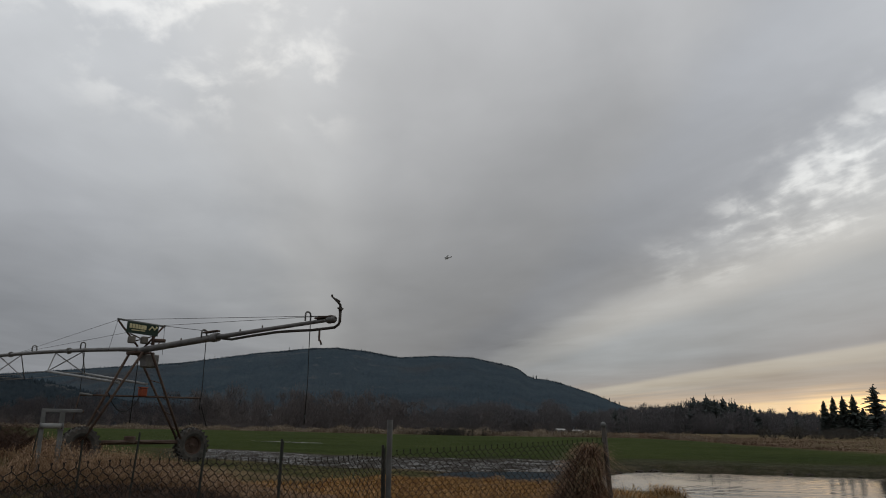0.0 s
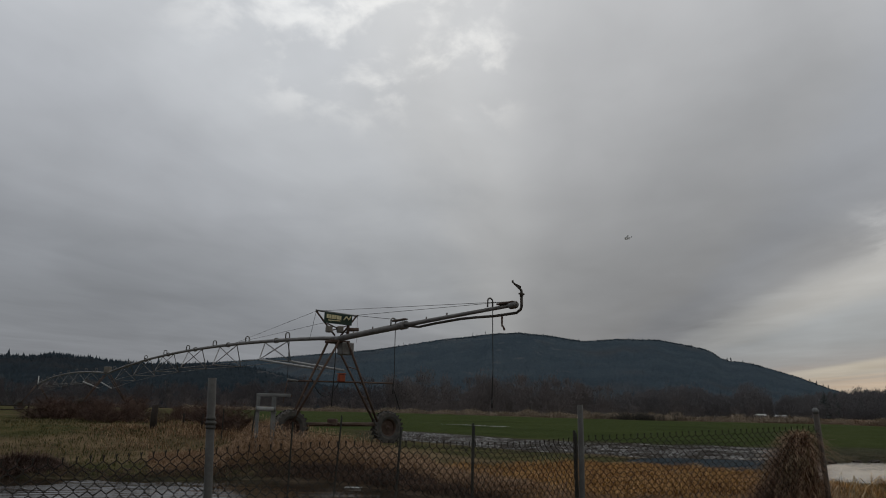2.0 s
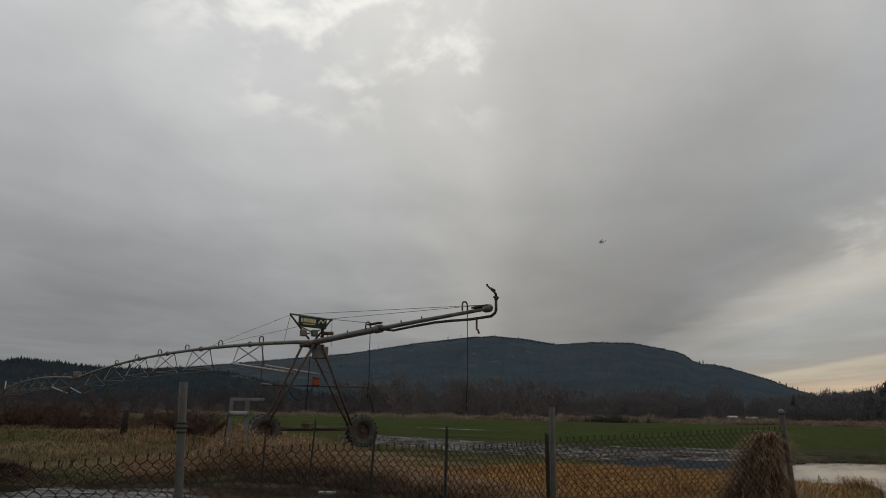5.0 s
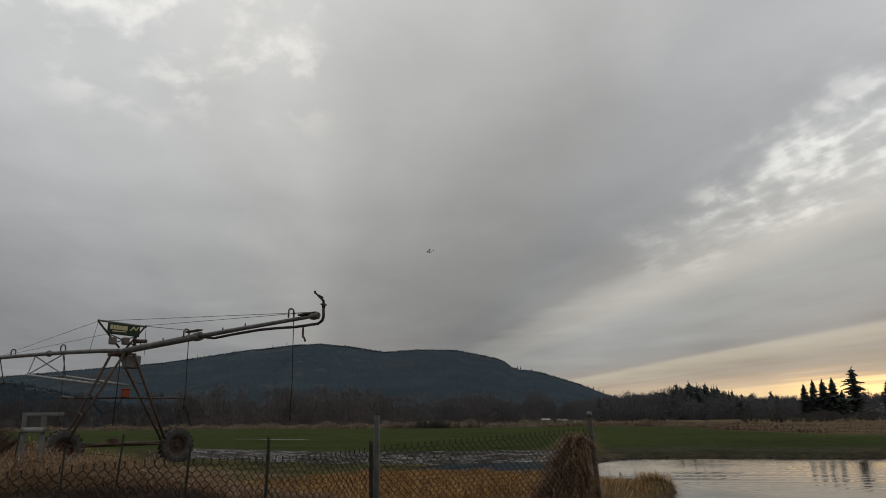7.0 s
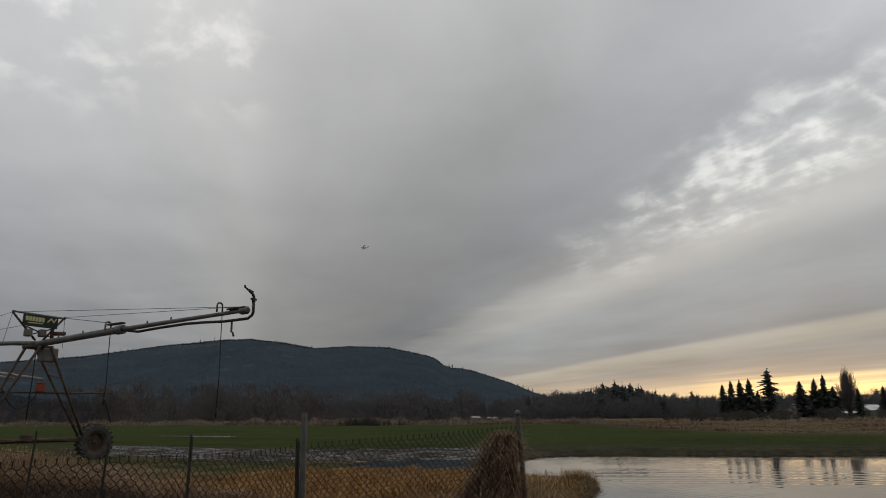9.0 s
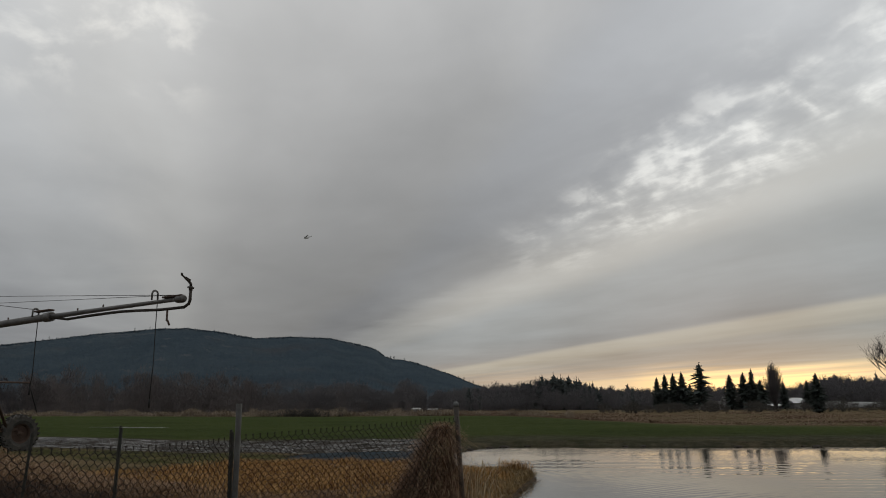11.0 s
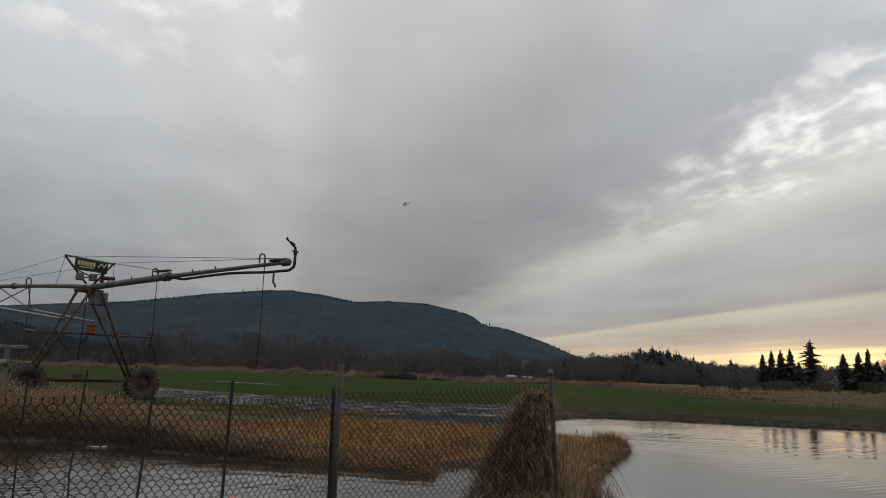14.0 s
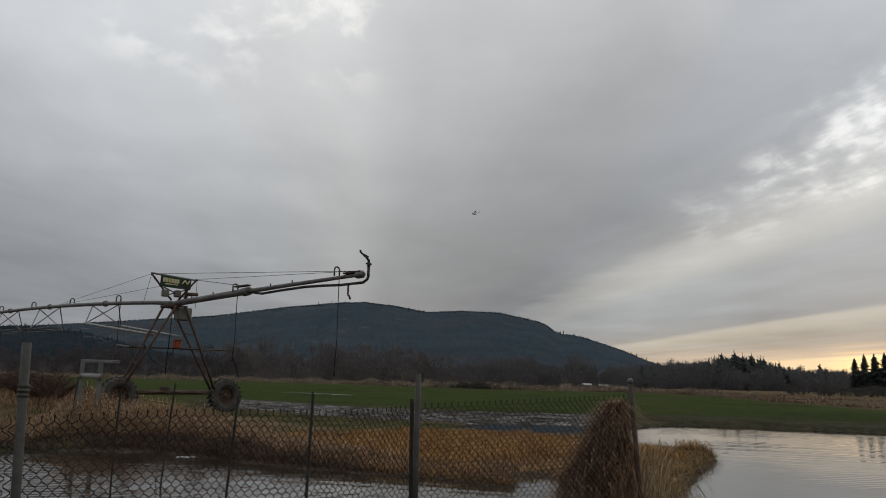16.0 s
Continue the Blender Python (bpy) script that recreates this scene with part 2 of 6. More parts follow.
M["bramble"] = material("reddish_bramble_stems", [(.035, .021, .017), (.075, .045, .036), (.12, .08, .06)], 0.5, 0.95, 0, 0, 3, islands=0.4)
M["plastic"] = material("milky_greenhouse_film", [(.14, .145, .14), (.22, .225, .22), (.3, .3, .29)], 0.8, 0.5, 0, 0.05, 6)
M["bark"] = material("grey_brown_bark", [(.025, .02, .016), (.055, .045, .037), (.10, .085, .07)], 2, 0.95, 0, 0.4, 20)
# lightened and cooled: haze before the far trees is in the base colour
M["twig"] = material("hazed_bare_twigs", [(.098, .088, .090), (.115, .103, .102), (.134, .119, .114)], 0.05, 0.95, 0, 0, 0.6, islands=0.15, spec=0.0)
# dark needles, base colour lifted for the haze in front of them
M["needle"] = material("hazed_conifer_needles", [(.058, .069, .064), (.076, .088, .080), (.095, .106, .094)], 0.2, 0.95, 0, 0, 2, islands=0.35, spec=0.0)
# crest conifers: blue-grey distance haze painted into the base colour
M["hazed_forest"] = material("hazed_hill_forest", [(.030, .042, .052), (.037, .050, .061), (.047, .058, .067)], 0.004, 0.95, 0, 0, 0.03, islands=0.05, spec=0.0)
M["clod"] = material("wet_mud_clods", [(.012, .011, .009), (.026, .023, .019), (.048, .041, .033)], 1.5, 0.85, 0, 0, 9, islands=0.4, spec=0.05)
M["puddle"] = material("silty_puddle", [(.03, .03, .02), (.05, .048, .035), (.07, .065, .05)], 0.8, 0.3, 0, 0.1, 3, spec=0.55)
M["hedge"] = material("dark_winter_hedge", [(.045, .042, .039), (.07, .066, .06), (.10, .09, .08)], 0.3, 0.95, 0, 0, 3, islands=0.35, spec=0.0)
M["strip"] = material("brown_rough_grass", [(.075, .048, .032), (.145, .098, .068), (.26, .19, .14)], 0.12, 0.9, 0, 0, 1.5, islands=0.4, spec=0.05)
# far wood: both base colours are raised to stand in for haze
M["hazed_twig"] = material("hazed_grey_brown_twigs", [(.098, .094, .099), (.112, .107, .111), (.128, .120, .121)], 0.05, 0.95, 0, 0, 0.6, islands=0.12, spec=0.0)
M["hazed_needle"] = material("hazed_far_needles", [(.060, .069, .068), (.076, .086, .083), (.094, .104, .098)], 0.1, 0.95, 0, 0, 1, islands=0.2, spec=0.0)
M["tuft"] = material("pale_grass_tussock", [(.12, .092, .066), (.205, .163, .12), (.33, .275, .21)], 0.2, 0.9, 0, 0, 1.2, islands=0.4, spec=0.0)
M["sedge"] = material("dark_dead_sedge", [(.022, .014, .010), (.055, .034, .024), (.11, .068, .045)], 0.8, 0.9, 0, 0, 6, islands=0.5)
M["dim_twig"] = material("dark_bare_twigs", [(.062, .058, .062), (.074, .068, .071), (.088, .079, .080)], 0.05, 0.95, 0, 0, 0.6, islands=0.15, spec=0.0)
M["bright_galv"] = material("clean_galvanised_tube", [(.16, .16, .158), (.24, .24, .236), (.32, .32, .31)], 3, 0.5, 0.2, 0.1, 50)
M["old_post"] = material("rust_stained_galvanised_post", [(.03, .026, .022), (.052, .051, .048), (.085, .084, .079)], 7, 0.65, 0.25, 0.2, 70)
M["tussock"] = material("dull_marsh_tussock", [(.05, .034, .014), (.14, .092, .036), (.30, .20, .085)], 1.2, 0.85, 0, 0, 6, islands=0.55)
M["alu"] = material("white_aircraft_paint", [(.4, .4, .4), (.55, .55, .55), (.7, .7, .7)], 1, 0.4, 0, 0, 10)


def water_material(name, stir):
    """Still brown water; long low ripples run across it, stronger in some stretches than in others."""
    mat = bpy.data.materials.new(name)
    mat.use_nodes = True
    add = nodes_of(mat.node_tree)

    def m(op, a, b=0.0, c=0.0):
        return add("ShaderNodeMath", {0: a, 1: b, 2: c}, operation=op).outputs[0]

    at = add("ShaderNodeNewGeometry").outputs["Position"]

    def ripples(turn, length, warp, across):
        """Crests some way apart, bent by a slow noise; height from -1 to 1."""
        q = add("ShaderNodeMapping", {0: at, 2: (0, 0, radians(turn)), 3: (1, 1, 1)}).outputs[0]
        bend = add("ShaderNodeTexNoise", {"Vector": add("ShaderNodeMapping", {0: q, 3: (across, 0.9, 1)}).outputs[0], "Scale": 1.0, "Detail": 2, "Roughness": 0.5}).outputs[0]
        y = add("ShaderNodeSeparateXYZ", {0: q}).outputs[1]
        return m("SINE", m("MULTIPLY", m("MULTIPLY_ADD", bend, warp, y), 2 * math.pi / length))

    def patches(scale, lo, hi, shift):
        q = add("ShaderNodeMapping", {0: at, 1: (shift, shift, 0)}).outputs[0]
        n = add("ShaderNodeTexNoise", {"Vector": q, "Scale": scale, "Detail": 2}).outputs[0]
        return add("ShaderNodeMapRange", {0: n, 1: lo, 2: hi}, interpolation_type="SMOOTHSTEP").outputs[0]

    x = add("ShaderNodeSeparateXYZ", {0: at}).outputs[0]
    inlet = add("ShaderNodeMapRange", {0: x, 1: 1.5, 2: -4.0, 3: 0.25, 4: 1.0}, interpolation_type="SMOOTHSTEP").outputs[0]
    short = m("MULTIPLY", ripples(-16, 0.26, 0.55, 0.35), m("MULTIPLY", m("MULTIPLY_ADD", patches(0.35, 0.35, 0.6, 0.0), 0.8, 0.2), m("MULTIPLY", inlet, 0.0017)))
    long_ = m("MULTIPLY", ripples(24, 0.62, 1.2, 0.10), m("MULTIPLY", patches(0.17, 0.44, 0.6, 7.0), 0.0013))
    chop = add("ShaderNodeTexNoise", {"Vector": add("ShaderNodeMapping", {0: at, 2: (0, 0, radians(14)), 3: (0.8, 5.6, 1)}).outputs[0], "Scale": 1.4, "Detail": 3, "Roughness": 0.5}).outputs[0]
    h = m("ADD", m("ADD", short, long_), m("MULTIPLY", m("MULTIPLY", chop, m("MULTIPLY_ADD", patches(0.16, 0.44, 0.64, 3.0), 0.8, 0.2)), 0.0021))
    bp = add("ShaderNodeBump", {"Height": h, "Strength": 1.0, "Distance": stir})
    mud = add("ShaderNodeTexNoise", {"Vector": at, "Scale": 0.5, "Detail": 4}).outputs[0]
    r = add("ShaderNodeValToRGB", {0: mud})
    ramp(r, [(0.3, (.022, .018, .012)), (0.7, (.04, .033, .024))])
    sh = add("ShaderNodeBsdfPrincipled", {"Base Color": r.outputs[0], "Roughness": 0.02, "IOR": 1.33, "Specular IOR Level": 0.85, "Normal": bp.outputs[0]})
    mat.node_tree.links.new(sh.outputs[0], add("ShaderNodeOutputMaterial").inputs[0])
    return mat


def hill_material(k):
    """Conifer canopy, bare broadleaf stands by the mesh's own mask, and a few pale clearings; blue distance haze is
    painted into the colours, scaled by k.
    """
    mat = bpy.data.materials.new("hazed_hill_canopy")
    mat.use_nodes = True
    add = nodes_of(mat.node_tree)
    at = add("ShaderNodeNewGeometry").outputs["Position"]
    mask = add("ShaderNodeSeparateColor", {0: add("ShaderNodeAttribute", attribute_name="stand").outputs["Color"]}).outputs

    def tones(stops, fine):
        a = add("ShaderNodeTexNoise", {"Vector": at, "Scale": 0.006, "Detail": 5, "Roughness": 0.6}).outputs[0]
        b = add("ShaderNodeTexNoise", {"Vector": at, "Scale": fine, "Detail": 4, "Roughness": 0.65}).outputs[0]
        both = add("ShaderNodeMath", {0: a, 1: 0.5, 2: add("ShaderNodeMath", {0: b, 1: 0.5}, operation="MULTIPLY").outputs[0]}, operation="MULTIPLY_ADD").outputs[0]
        r = add("ShaderNodeValToRGB", {0: both})
        ramp(r, [(0.36, stops[0]), (0.5, stops[1]), (0.64, stops[2])])
        return r.outputs[0]

    def mix(f, a, b):
        return add("ShaderNodeMix", {0: f, 6: a, 7: b}, data_type="RGBA").outputs[2]

    # bluish tints paint the haze of distance onto both kinds of tree
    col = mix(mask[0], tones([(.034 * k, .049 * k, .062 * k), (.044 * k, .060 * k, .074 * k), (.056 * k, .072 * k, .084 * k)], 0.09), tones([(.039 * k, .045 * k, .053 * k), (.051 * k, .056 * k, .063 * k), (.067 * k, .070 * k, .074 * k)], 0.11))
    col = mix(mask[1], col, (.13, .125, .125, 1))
    sh = add("ShaderNodeBsdfPrincipled", {"Base Color": col, "Roughness": 1.0, "Specular IOR Level": 0.0})
    mat.node_tree.links.new(sh.outputs[0], add("ShaderNodeOutputMaterial").inputs[0])
    return mat


def ground_material():
    """Land cover by the sheet's own mask: red = green crop, green = dry marsh grass, blue = wet mud; the rest is pasture."""
    mat = bpy.data.materials.new("field_ground")
    mat.use_nodes = True
    add = nodes_of(mat.node_tree)
    at = add("ShaderNodeNewGeometry").outputs["Position"]
    mask = add("ShaderNodeSeparateColor", {0: add("ShaderNodeAttribute", attribute_name="cover").outputs["Color"]}).outputs

    def soil(stops, s1, s2):
        a = add("ShaderNodeTexNoise", {"Vector": at, "Scale": s1, "Detail": 6, "Roughness": 0.62}).outputs[0]
        b = add("ShaderNodeTexNoise", {"Vector": at, "Scale": s2, "Detail": 5, "Roughness": 0.65}).outputs[0]
        r = add("ShaderNodeValToRGB", {0: add("ShaderNodeMath", {0: a, 1: b}, operation="ADD").outputs[0]})
        r2 = r.color_ramp
        while len(r2.elements) < len(stops):
            r2.elements.new(0.5)
        for e, (p, c) in zip(r2.elements, stops):
            e.position, e.color = p, (*c, 1)
        half = add("ShaderNodeMath", {0: r.inputs[0].links[0].from_socket, 1: 0.5}, operation="MULTIPLY").outputs[0]
        mat.node_tree.links.new(half, r.inputs[0])
        return r.outputs[0], b

    pas, nb = soil([(.38, (.026, .030, .012)), (.5, (.055, .055, .021)), (.62, (.12, .088, .042))], 0.4, 3.0)
    crop, _ = soil([(.36, (.020, .030, .008)), (.5, (.032, .045, .011)), (.66, (.050, .058, .018))], 0.09, 1.4)
    dry, _ = soil([(.38, (.06, .038, .022)), (.5, (.135, .092, .056)), (.62, (.21, .152, .098))], 0.4, 3.5)
    mud, mb = soil([(.38, (.014, .012, .010)), (.5, (.03, .026, .022)), (.62, (.055, .047, .038))], 0.7, 3.0)

    def mix(f, a, b):
        return add("ShaderNodeMix", {0: f, 6: a, 7: b}, data_type="RGBA").outputs[2]

    col = mix(mask[2], mix(mask[1], mix(mask[0], pas, crop), dry), mud)
    streaks = add("ShaderNodeMapping", {0: at, 2: (0, 0, radians(12)), 3: (0.55, 0.9, 1)}).outputs[0]
    pools = add("ShaderNodeTexNoise", {"Vector": streaks, "Scale": 2.4, "Detail": 5, "Roughness": 0.62}).outputs[0]
    sure = add("ShaderNodeMapRange", {0: mask[2], 1: 0.72, 2: 0.9}).outputs[0]
    wet = add("ShaderNodeMath", {0: add("ShaderNodeMapRange", {0: pools, 1: 0.525, 2: 0.555}).outputs[0], 1: sure}, operation="MULTIPLY").outputs[0]
    col = mix(wet, col, (.02, .017, .013, 1))
    damp = add("ShaderNodeMapRange", {0: mask[2], 1: 0.3, 2: 0.7, 3: 0.95, 4: 0.8}).outputs[0]
    rough = add("ShaderNodeMix", {0: wet, 2: damp, 3: 0.27}).outputs[0]
    high = add("ShaderNodeTexNoise", {"Vector": at, "Scale": 5.0, "Detail": 6, "Roughness": 0.7}).outputs[0]
    dry_part = add("ShaderNodeMath", {0: 1.0, 1: wet}, operation="SUBTRACT").outputs[0]
    bp = add("ShaderNodeBump", {"Height": high, "Strength": dry_part, "Distance": 0.12})
    sh = add("ShaderNodeBsdfPrincipled", {"Base Color": col, "Roughness": rough, "Specular IOR Level": add("ShaderNodeMapRange", {0: wet, 3: 0.02, 4: 0.6}).outputs[0], "Normal": bp.outputs[0]})
    mat.node_tree.links.new(sh.outputs[0], add("ShaderNodeOutputMaterial").inputs[0])
    return mat


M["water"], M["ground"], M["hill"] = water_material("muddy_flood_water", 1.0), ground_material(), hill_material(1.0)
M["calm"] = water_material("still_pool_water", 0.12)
M["ridge"] = hill_material(0.52)    # nearer: a darker copy, with less haze painted in

# ---------------------------------------------------------------- building helpers


def mesh_of(name, verts, faces, mat, smooth=False):
    me = bpy.data.meshes.new(name)
    me.from_pydata([tuple(v) for v in verts], [], [tuple(f) for f in faces])
    me.materials.append(mat)
    if smooth:
        me.polygons.foreach_set("use_smooth", [True] * len(me.polygons))
    me.update()
    return me


def part(name, bm, mat, parent=None, label="", smooth=False):
    """Links a bmesh, or a (vertices, faces) pair, as one mesh object under a thing or a part."""
    if isinstance(bm, tuple):
        me = mesh_of(name, bm[0], bm[1], mat, smooth)
    else:
        me = bpy.data.meshes.new(name)
        if smooth:
            for f in bm.faces:
                f.smooth = True
        bm.to_mesh(me)
        bm.free()
        me.materials.append(mat)
    ob = new(name, me)
    if parent:
        ob.parent = parent
    return tagged(ob, label) if label else ob


def thing(name, label, category, group="", at=(0, 0, 0)):
    ob = new(name)
    ob.empty_display_size = 0.2
    ob.location = at
    return tagged(ob, label, category, group)


def tube(bm, path, radius, sides=8, cap=True):
    """A round bar along a list of points; radius may be a list."""
    pts = [Vector(p) for p in path]
    rad = radius if isinstance(radius, (list, tuple)) else [radius] * len(pts)
    rings, side = [], None
    for i, p in enumerate(pts):
        t = (pts[min(i + 1, len(pts) - 1)] - pts[max(i - 1, 0)]).normalized()
        if side is None:
            side = t.cross(Vector((0, 0, 1)) if abs(t.z) < 0.95 else Vector((1, 0, 0))).normalized()
        side = (side - t * side.dot(t)).normalized()
        up_ = t.cross(side)
        rings.append([bm.verts.new(p + (side * math.cos(a) + up_ * math.sin(a)) * rad[i]) for a in (2 * math.pi * k / sides for k in range(sides))])
    for r0, r1 in zip(rings, rings[1:]):
        for k in range(sides):
            f = bm.faces.new((r0[k], r0[(k + 1) % sides], r1[(k + 1) % sides], r1[k]))
            f.smooth = sides > 5
    if cap:
        bm.faces.new(rings[0][::-1]), bm.faces.new(rings[-1])
    return bm


def bars(*runs, sides=8):
    bm = bmesh.new()
    for path, radius in runs:
        tube(bm, path, radius, sides)
    return bm


def block(size, at=(0, 0, 0), bevel=0.01, turn=None, bm=None):
    b = bmesh.new()
    bmesh.ops.create_cube(b, size=1.0)
    bmesh.ops.scale(b, vec=size, verts=b.verts)
    if bevel:
        bmesh.ops.bevel(b, geom=b.edges[:], offset=bevel, segments=1, affect="EDGES")
    if turn is not None:
        bmesh.ops.transform(b, matrix=turn, verts=b.verts)
    bmesh.ops.translate(b, vec=at, verts=b.verts)
    return b


def smooth01(a, b, x):
    t = np.clip((x - a) / (b - a), 0, 1)
    return t * t * (3 - 2 * t)


def polar(az, r):
    return r * math.sin(radians(az)), r * math.cos(radians(az))


# ---------------------------------------------------------------- ground and water
SHORE = [(-25, 3), (-25, 12), (-16, 15.6), (-11.1, 16.5), (-9.1, 16.4), (-7, 17), (-6.3, 17.4), (-4.3, 17.1), (-1.6, 14.7), (.1, 13.6), (1.4, 12.9), (2.5, 11.9),
         (2.8, 13.3), (3.3, 13.6), (3.5, 11.2), (3.1, 9.4), (3.6, 9.0), (4.4, 10.4), (5.3, 12.0), (6.8, 14.6), (8.1, 16.6), (8.3, 18.0), (7.2, 19), (7.5, 20.5), (8.2, 23), (10, 28), (11.8, 30.6), (14.0, 32.4), (15.6, 32.3),
         (17.9, 31.4), (19.4, 29.3), (21.2, 27.9), (22.6, 27.3), (25, 26.4), (28, 25.2), (31.5, 24.2), (45, 21), (60, 18), (60, -12), (25, -8), (12, 0), (6, 5), (4.4, 7.5), (3.2, 8.3), (2.2, 7.8), (1, 7.2), (-1.2, 5.2), (-5.5, 3), (-12, 0)]


def shore_distance(x, y):
    """Metres from the water's edge, positive on land."""
    best, inside = np.full(x.shape, 1e9), np.zeros(x.shape, bool)
    for (x0, y0), (x1, y1) in zip(SHORE, SHORE[1:] + SHORE[:1]):
        ex, ey = x1 - x0, y1 - y0
        t = np.clip(((x - x0) * ex + (y - y0) * ey) / (ex * ex + ey * ey), 0, 1)
        best = np.minimum(best, np.hypot(x - x0 - t * ex, y - y0 - t * ey))
        if y0 != y1:
            inside ^= ((y0 > y) != (y1 > y)) & (x < ex * (y - y0) / ey + x0)
    return np.where(inside, -best, best)


def waves(x, y, s, seed=0.0):
    return (np.sin(x * s + 1.3 * np.sin(y * s * 0.7 + seed) + seed) + np.sin(y * s * 1.3 + 1.7 * np.sin(x * s * 0.6 - seed)) + np.sin((x + y) * s * 2.1 + seed * 2) * 0.5) / 2.5


def ground_z(x, y):
    x, y = np.asarray(x, float), np.asarray(y, float)
    r, az = np.hypot(x, y), np.degrees(np.arctan2(x, y))
    d = shore_distance(x, y) + 0.12 * waves(x, y, 2.3) + 0.10 * waves(x, y, 6.1, 2.0)
    land = 0.02 + 0.10 * np.clip(d, 0, 1) ** 0.7 + np.minimum(0.0055 * np.maximum(r - 20, 0), 1.35)
    rise = np.clip(0.027 * -az, 0, 0.7) * smooth01(np.interp(az, [-24, -19], [20, 16.5]), np.interp(az, [-24, -19], [36, 27]), r) * (1 - 0.8 * smooth01(60, 160, r))
    front = (y > 0)
    land = land + np.where(front, rise, 0.2) + 0.02 * waves(x, y, 1.9, 4.0) * smooth01(0, 2, d) * (1 - smooth01(120, 300, r))
    pool = ((x - 6.9) / 3.3) ** 2 + ((y - 25.6) / 3.6) ** 2
    land = land + (0.07 - land) * (1 - smooth01(0.6, 1.5, pool + 0.25 * waves(x, y, 2.0, 1.0))) * smooth01(0.9, 1.6, d)
    land = land - 0.2 * np.exp(-((x + 8.1) ** 2 + (y - 25.9) ** 2) / 4.0)
    return np.where(d > 0, land, np.maximum(-0.6, d * 0.25))


def field_edge(az):
    """How far the green crop reaches, by heading."""
    return np.interp(az, [-60, -20, -9, 2, 10, 22, 26, 30, 35, 38, 60], [260, 240, 222, 165, 144, 136, 115, 85, 69, 63, 58])


def crop_near(az):
    """Where the green crop begins beyond the mud."""
    return np.interp(az, [-60, -18, -8, 0, 8, 16, 20, 24, 60], [40, 40, 42, 40, 38, 37, 37, 38, 39])


def build_ground():
    azs = np.concatenate([np.arange(-56, 60.01, 0.45), np.arange(66, 300, 6.0)])
    rs = np.concatenate([[0.0], np.geomspace(1.5, 60, 190), np.geomspace(62, 4800, 90)])
    A, R = np.meshgrid(np.radians(azs), rs[1:])
    X, Y = R * np.sin(A), R * np.cos(A)
    Z = ground_z(X, Y)
    verts = [(0, 0, float(ground_z(0, 0)))] + list(zip(X.ravel(), Y.ravel(), Z.ravel()))
    n, faces = len(azs), []
    for k in range(n):
        faces.append((0, 1 + (k + 1) % n, 1 + k))
    for j in range(len(rs) - 2):
        a = 1 + j * n
        for k in range(n):
            k2 = (k + 1) % n
            faces.append((a + k, a + k2, a + n + k2, a + n + k))
    me = mesh_of("ground", verts, faces, M["ground"], True)
    az, r = np.degrees(A).ravel(), R.ravel()
    az = np.where(az > 180, az - 360, az)
    x, y = X.ravel(), Y.ravel()
    wob = 2.0 * waves(x, y, 0.35, 1.0) + 0.8 * waves(x, y, 1.7, 3.0)
    near, far = crop_near(az), field_edge(az)
    crop = smooth01(-7, 6, r + wob - near) * smooth01(-6, 6, far - r + wob) * smooth01(-25, -20, az + wob * 0.4)
    d = shore_distance(x, y)
    mud = smooth01(-2.0, 1.0, r + wob - near + 9.5 - 2 * smooth01(5, 20, az)) * (1 - smooth01(0, 4, r + wob - near)) * smooth01(-14, -9, az) * (1 - smooth01(18, 22, az))
    far_mud = 0.58 * smooth01(19, 22, az) * (az < 120) * (r > 28) * (1 - smooth01(2.0, 10, d + wob))
    shore_mud = 0.7 * (1 - smooth01(0.05, 0.6, d + 0.3 * waves(x, y, 3.0))) * (r > 9)
    sheen = ((x - 6.9) / 3.6) ** 2 + ((y - 25.6) / 4.0) ** 2
    mud = np.maximum(np.maximum(np.maximum(mud, far_mud), shore_mud), 0.68 * (1 - smooth01(0.7, 1.2, sheen)))
    marsh_end = np.interp(az, [-20, -8, 0, 8, 16], [20, 20.5, 22.5, 24, 23])
    marsh = smooth01(3, 8, y) * smooth01(-21, -17, az) * (1 - smooth01(-1, 1.5, r + wob * .5 - marsh_end)) * np.where(r > 22, 1 - smooth01(18, 21, az), 1) * (1 - smooth01(0, 3, r + wob - near)) * (1 - crop)
    beyond = smooth01(-6, 6, r - far + wob) * (1 - smooth01(300, 400, r))
    dry = np.maximum(np.maximum(marsh, beyond * (.55 + .25 * waves(x, y, .2))), 0.65 * smooth01(0.4, 0.6, 0.5 + 0.5 * waves(x, y, 0.3)) * (r < 60) * (1 - crop))
    dry, mud = np.where(y < 0, .3, dry), np.where(y < 0, 0, mud)
    crop = np.where(y < 0, 0, crop)
    dry = np.where((az > 18) & (az < 120) & (r > 26) & (r < far - 8), 0, dry)
    att = me.color_attributes.new("cover", "FLOAT_COLOR", "POINT")
    data = np.ones((len(verts), 4), np.float32)
    data[1:, 0], data[1:, 1], data[1:, 2] = crop, dry, mud
    data[0, :3] = 0
    att.data.foreach_set("color", data.ravel())
    tagged(new("ground", me), "flat winter farmland with green crop, mud and dry grass", "ground", kind="structure")


build_ground()
bm = bmesh.new()
bmesh.ops.create_grid(bm, x_segments=40, y_segments=30, size=1.0)
bmesh.ops.scale(bm, vec=(46, 24, 1), verts=bm.verts)
bmesh.ops.translate(bm, vec=(16, 11, 0), verts=bm.verts)
tagged(part("water", bm, M["water"], smooth=True), "still muddy flood water with fine ripples", "water", kind="structure")
bm = bmesh.new()
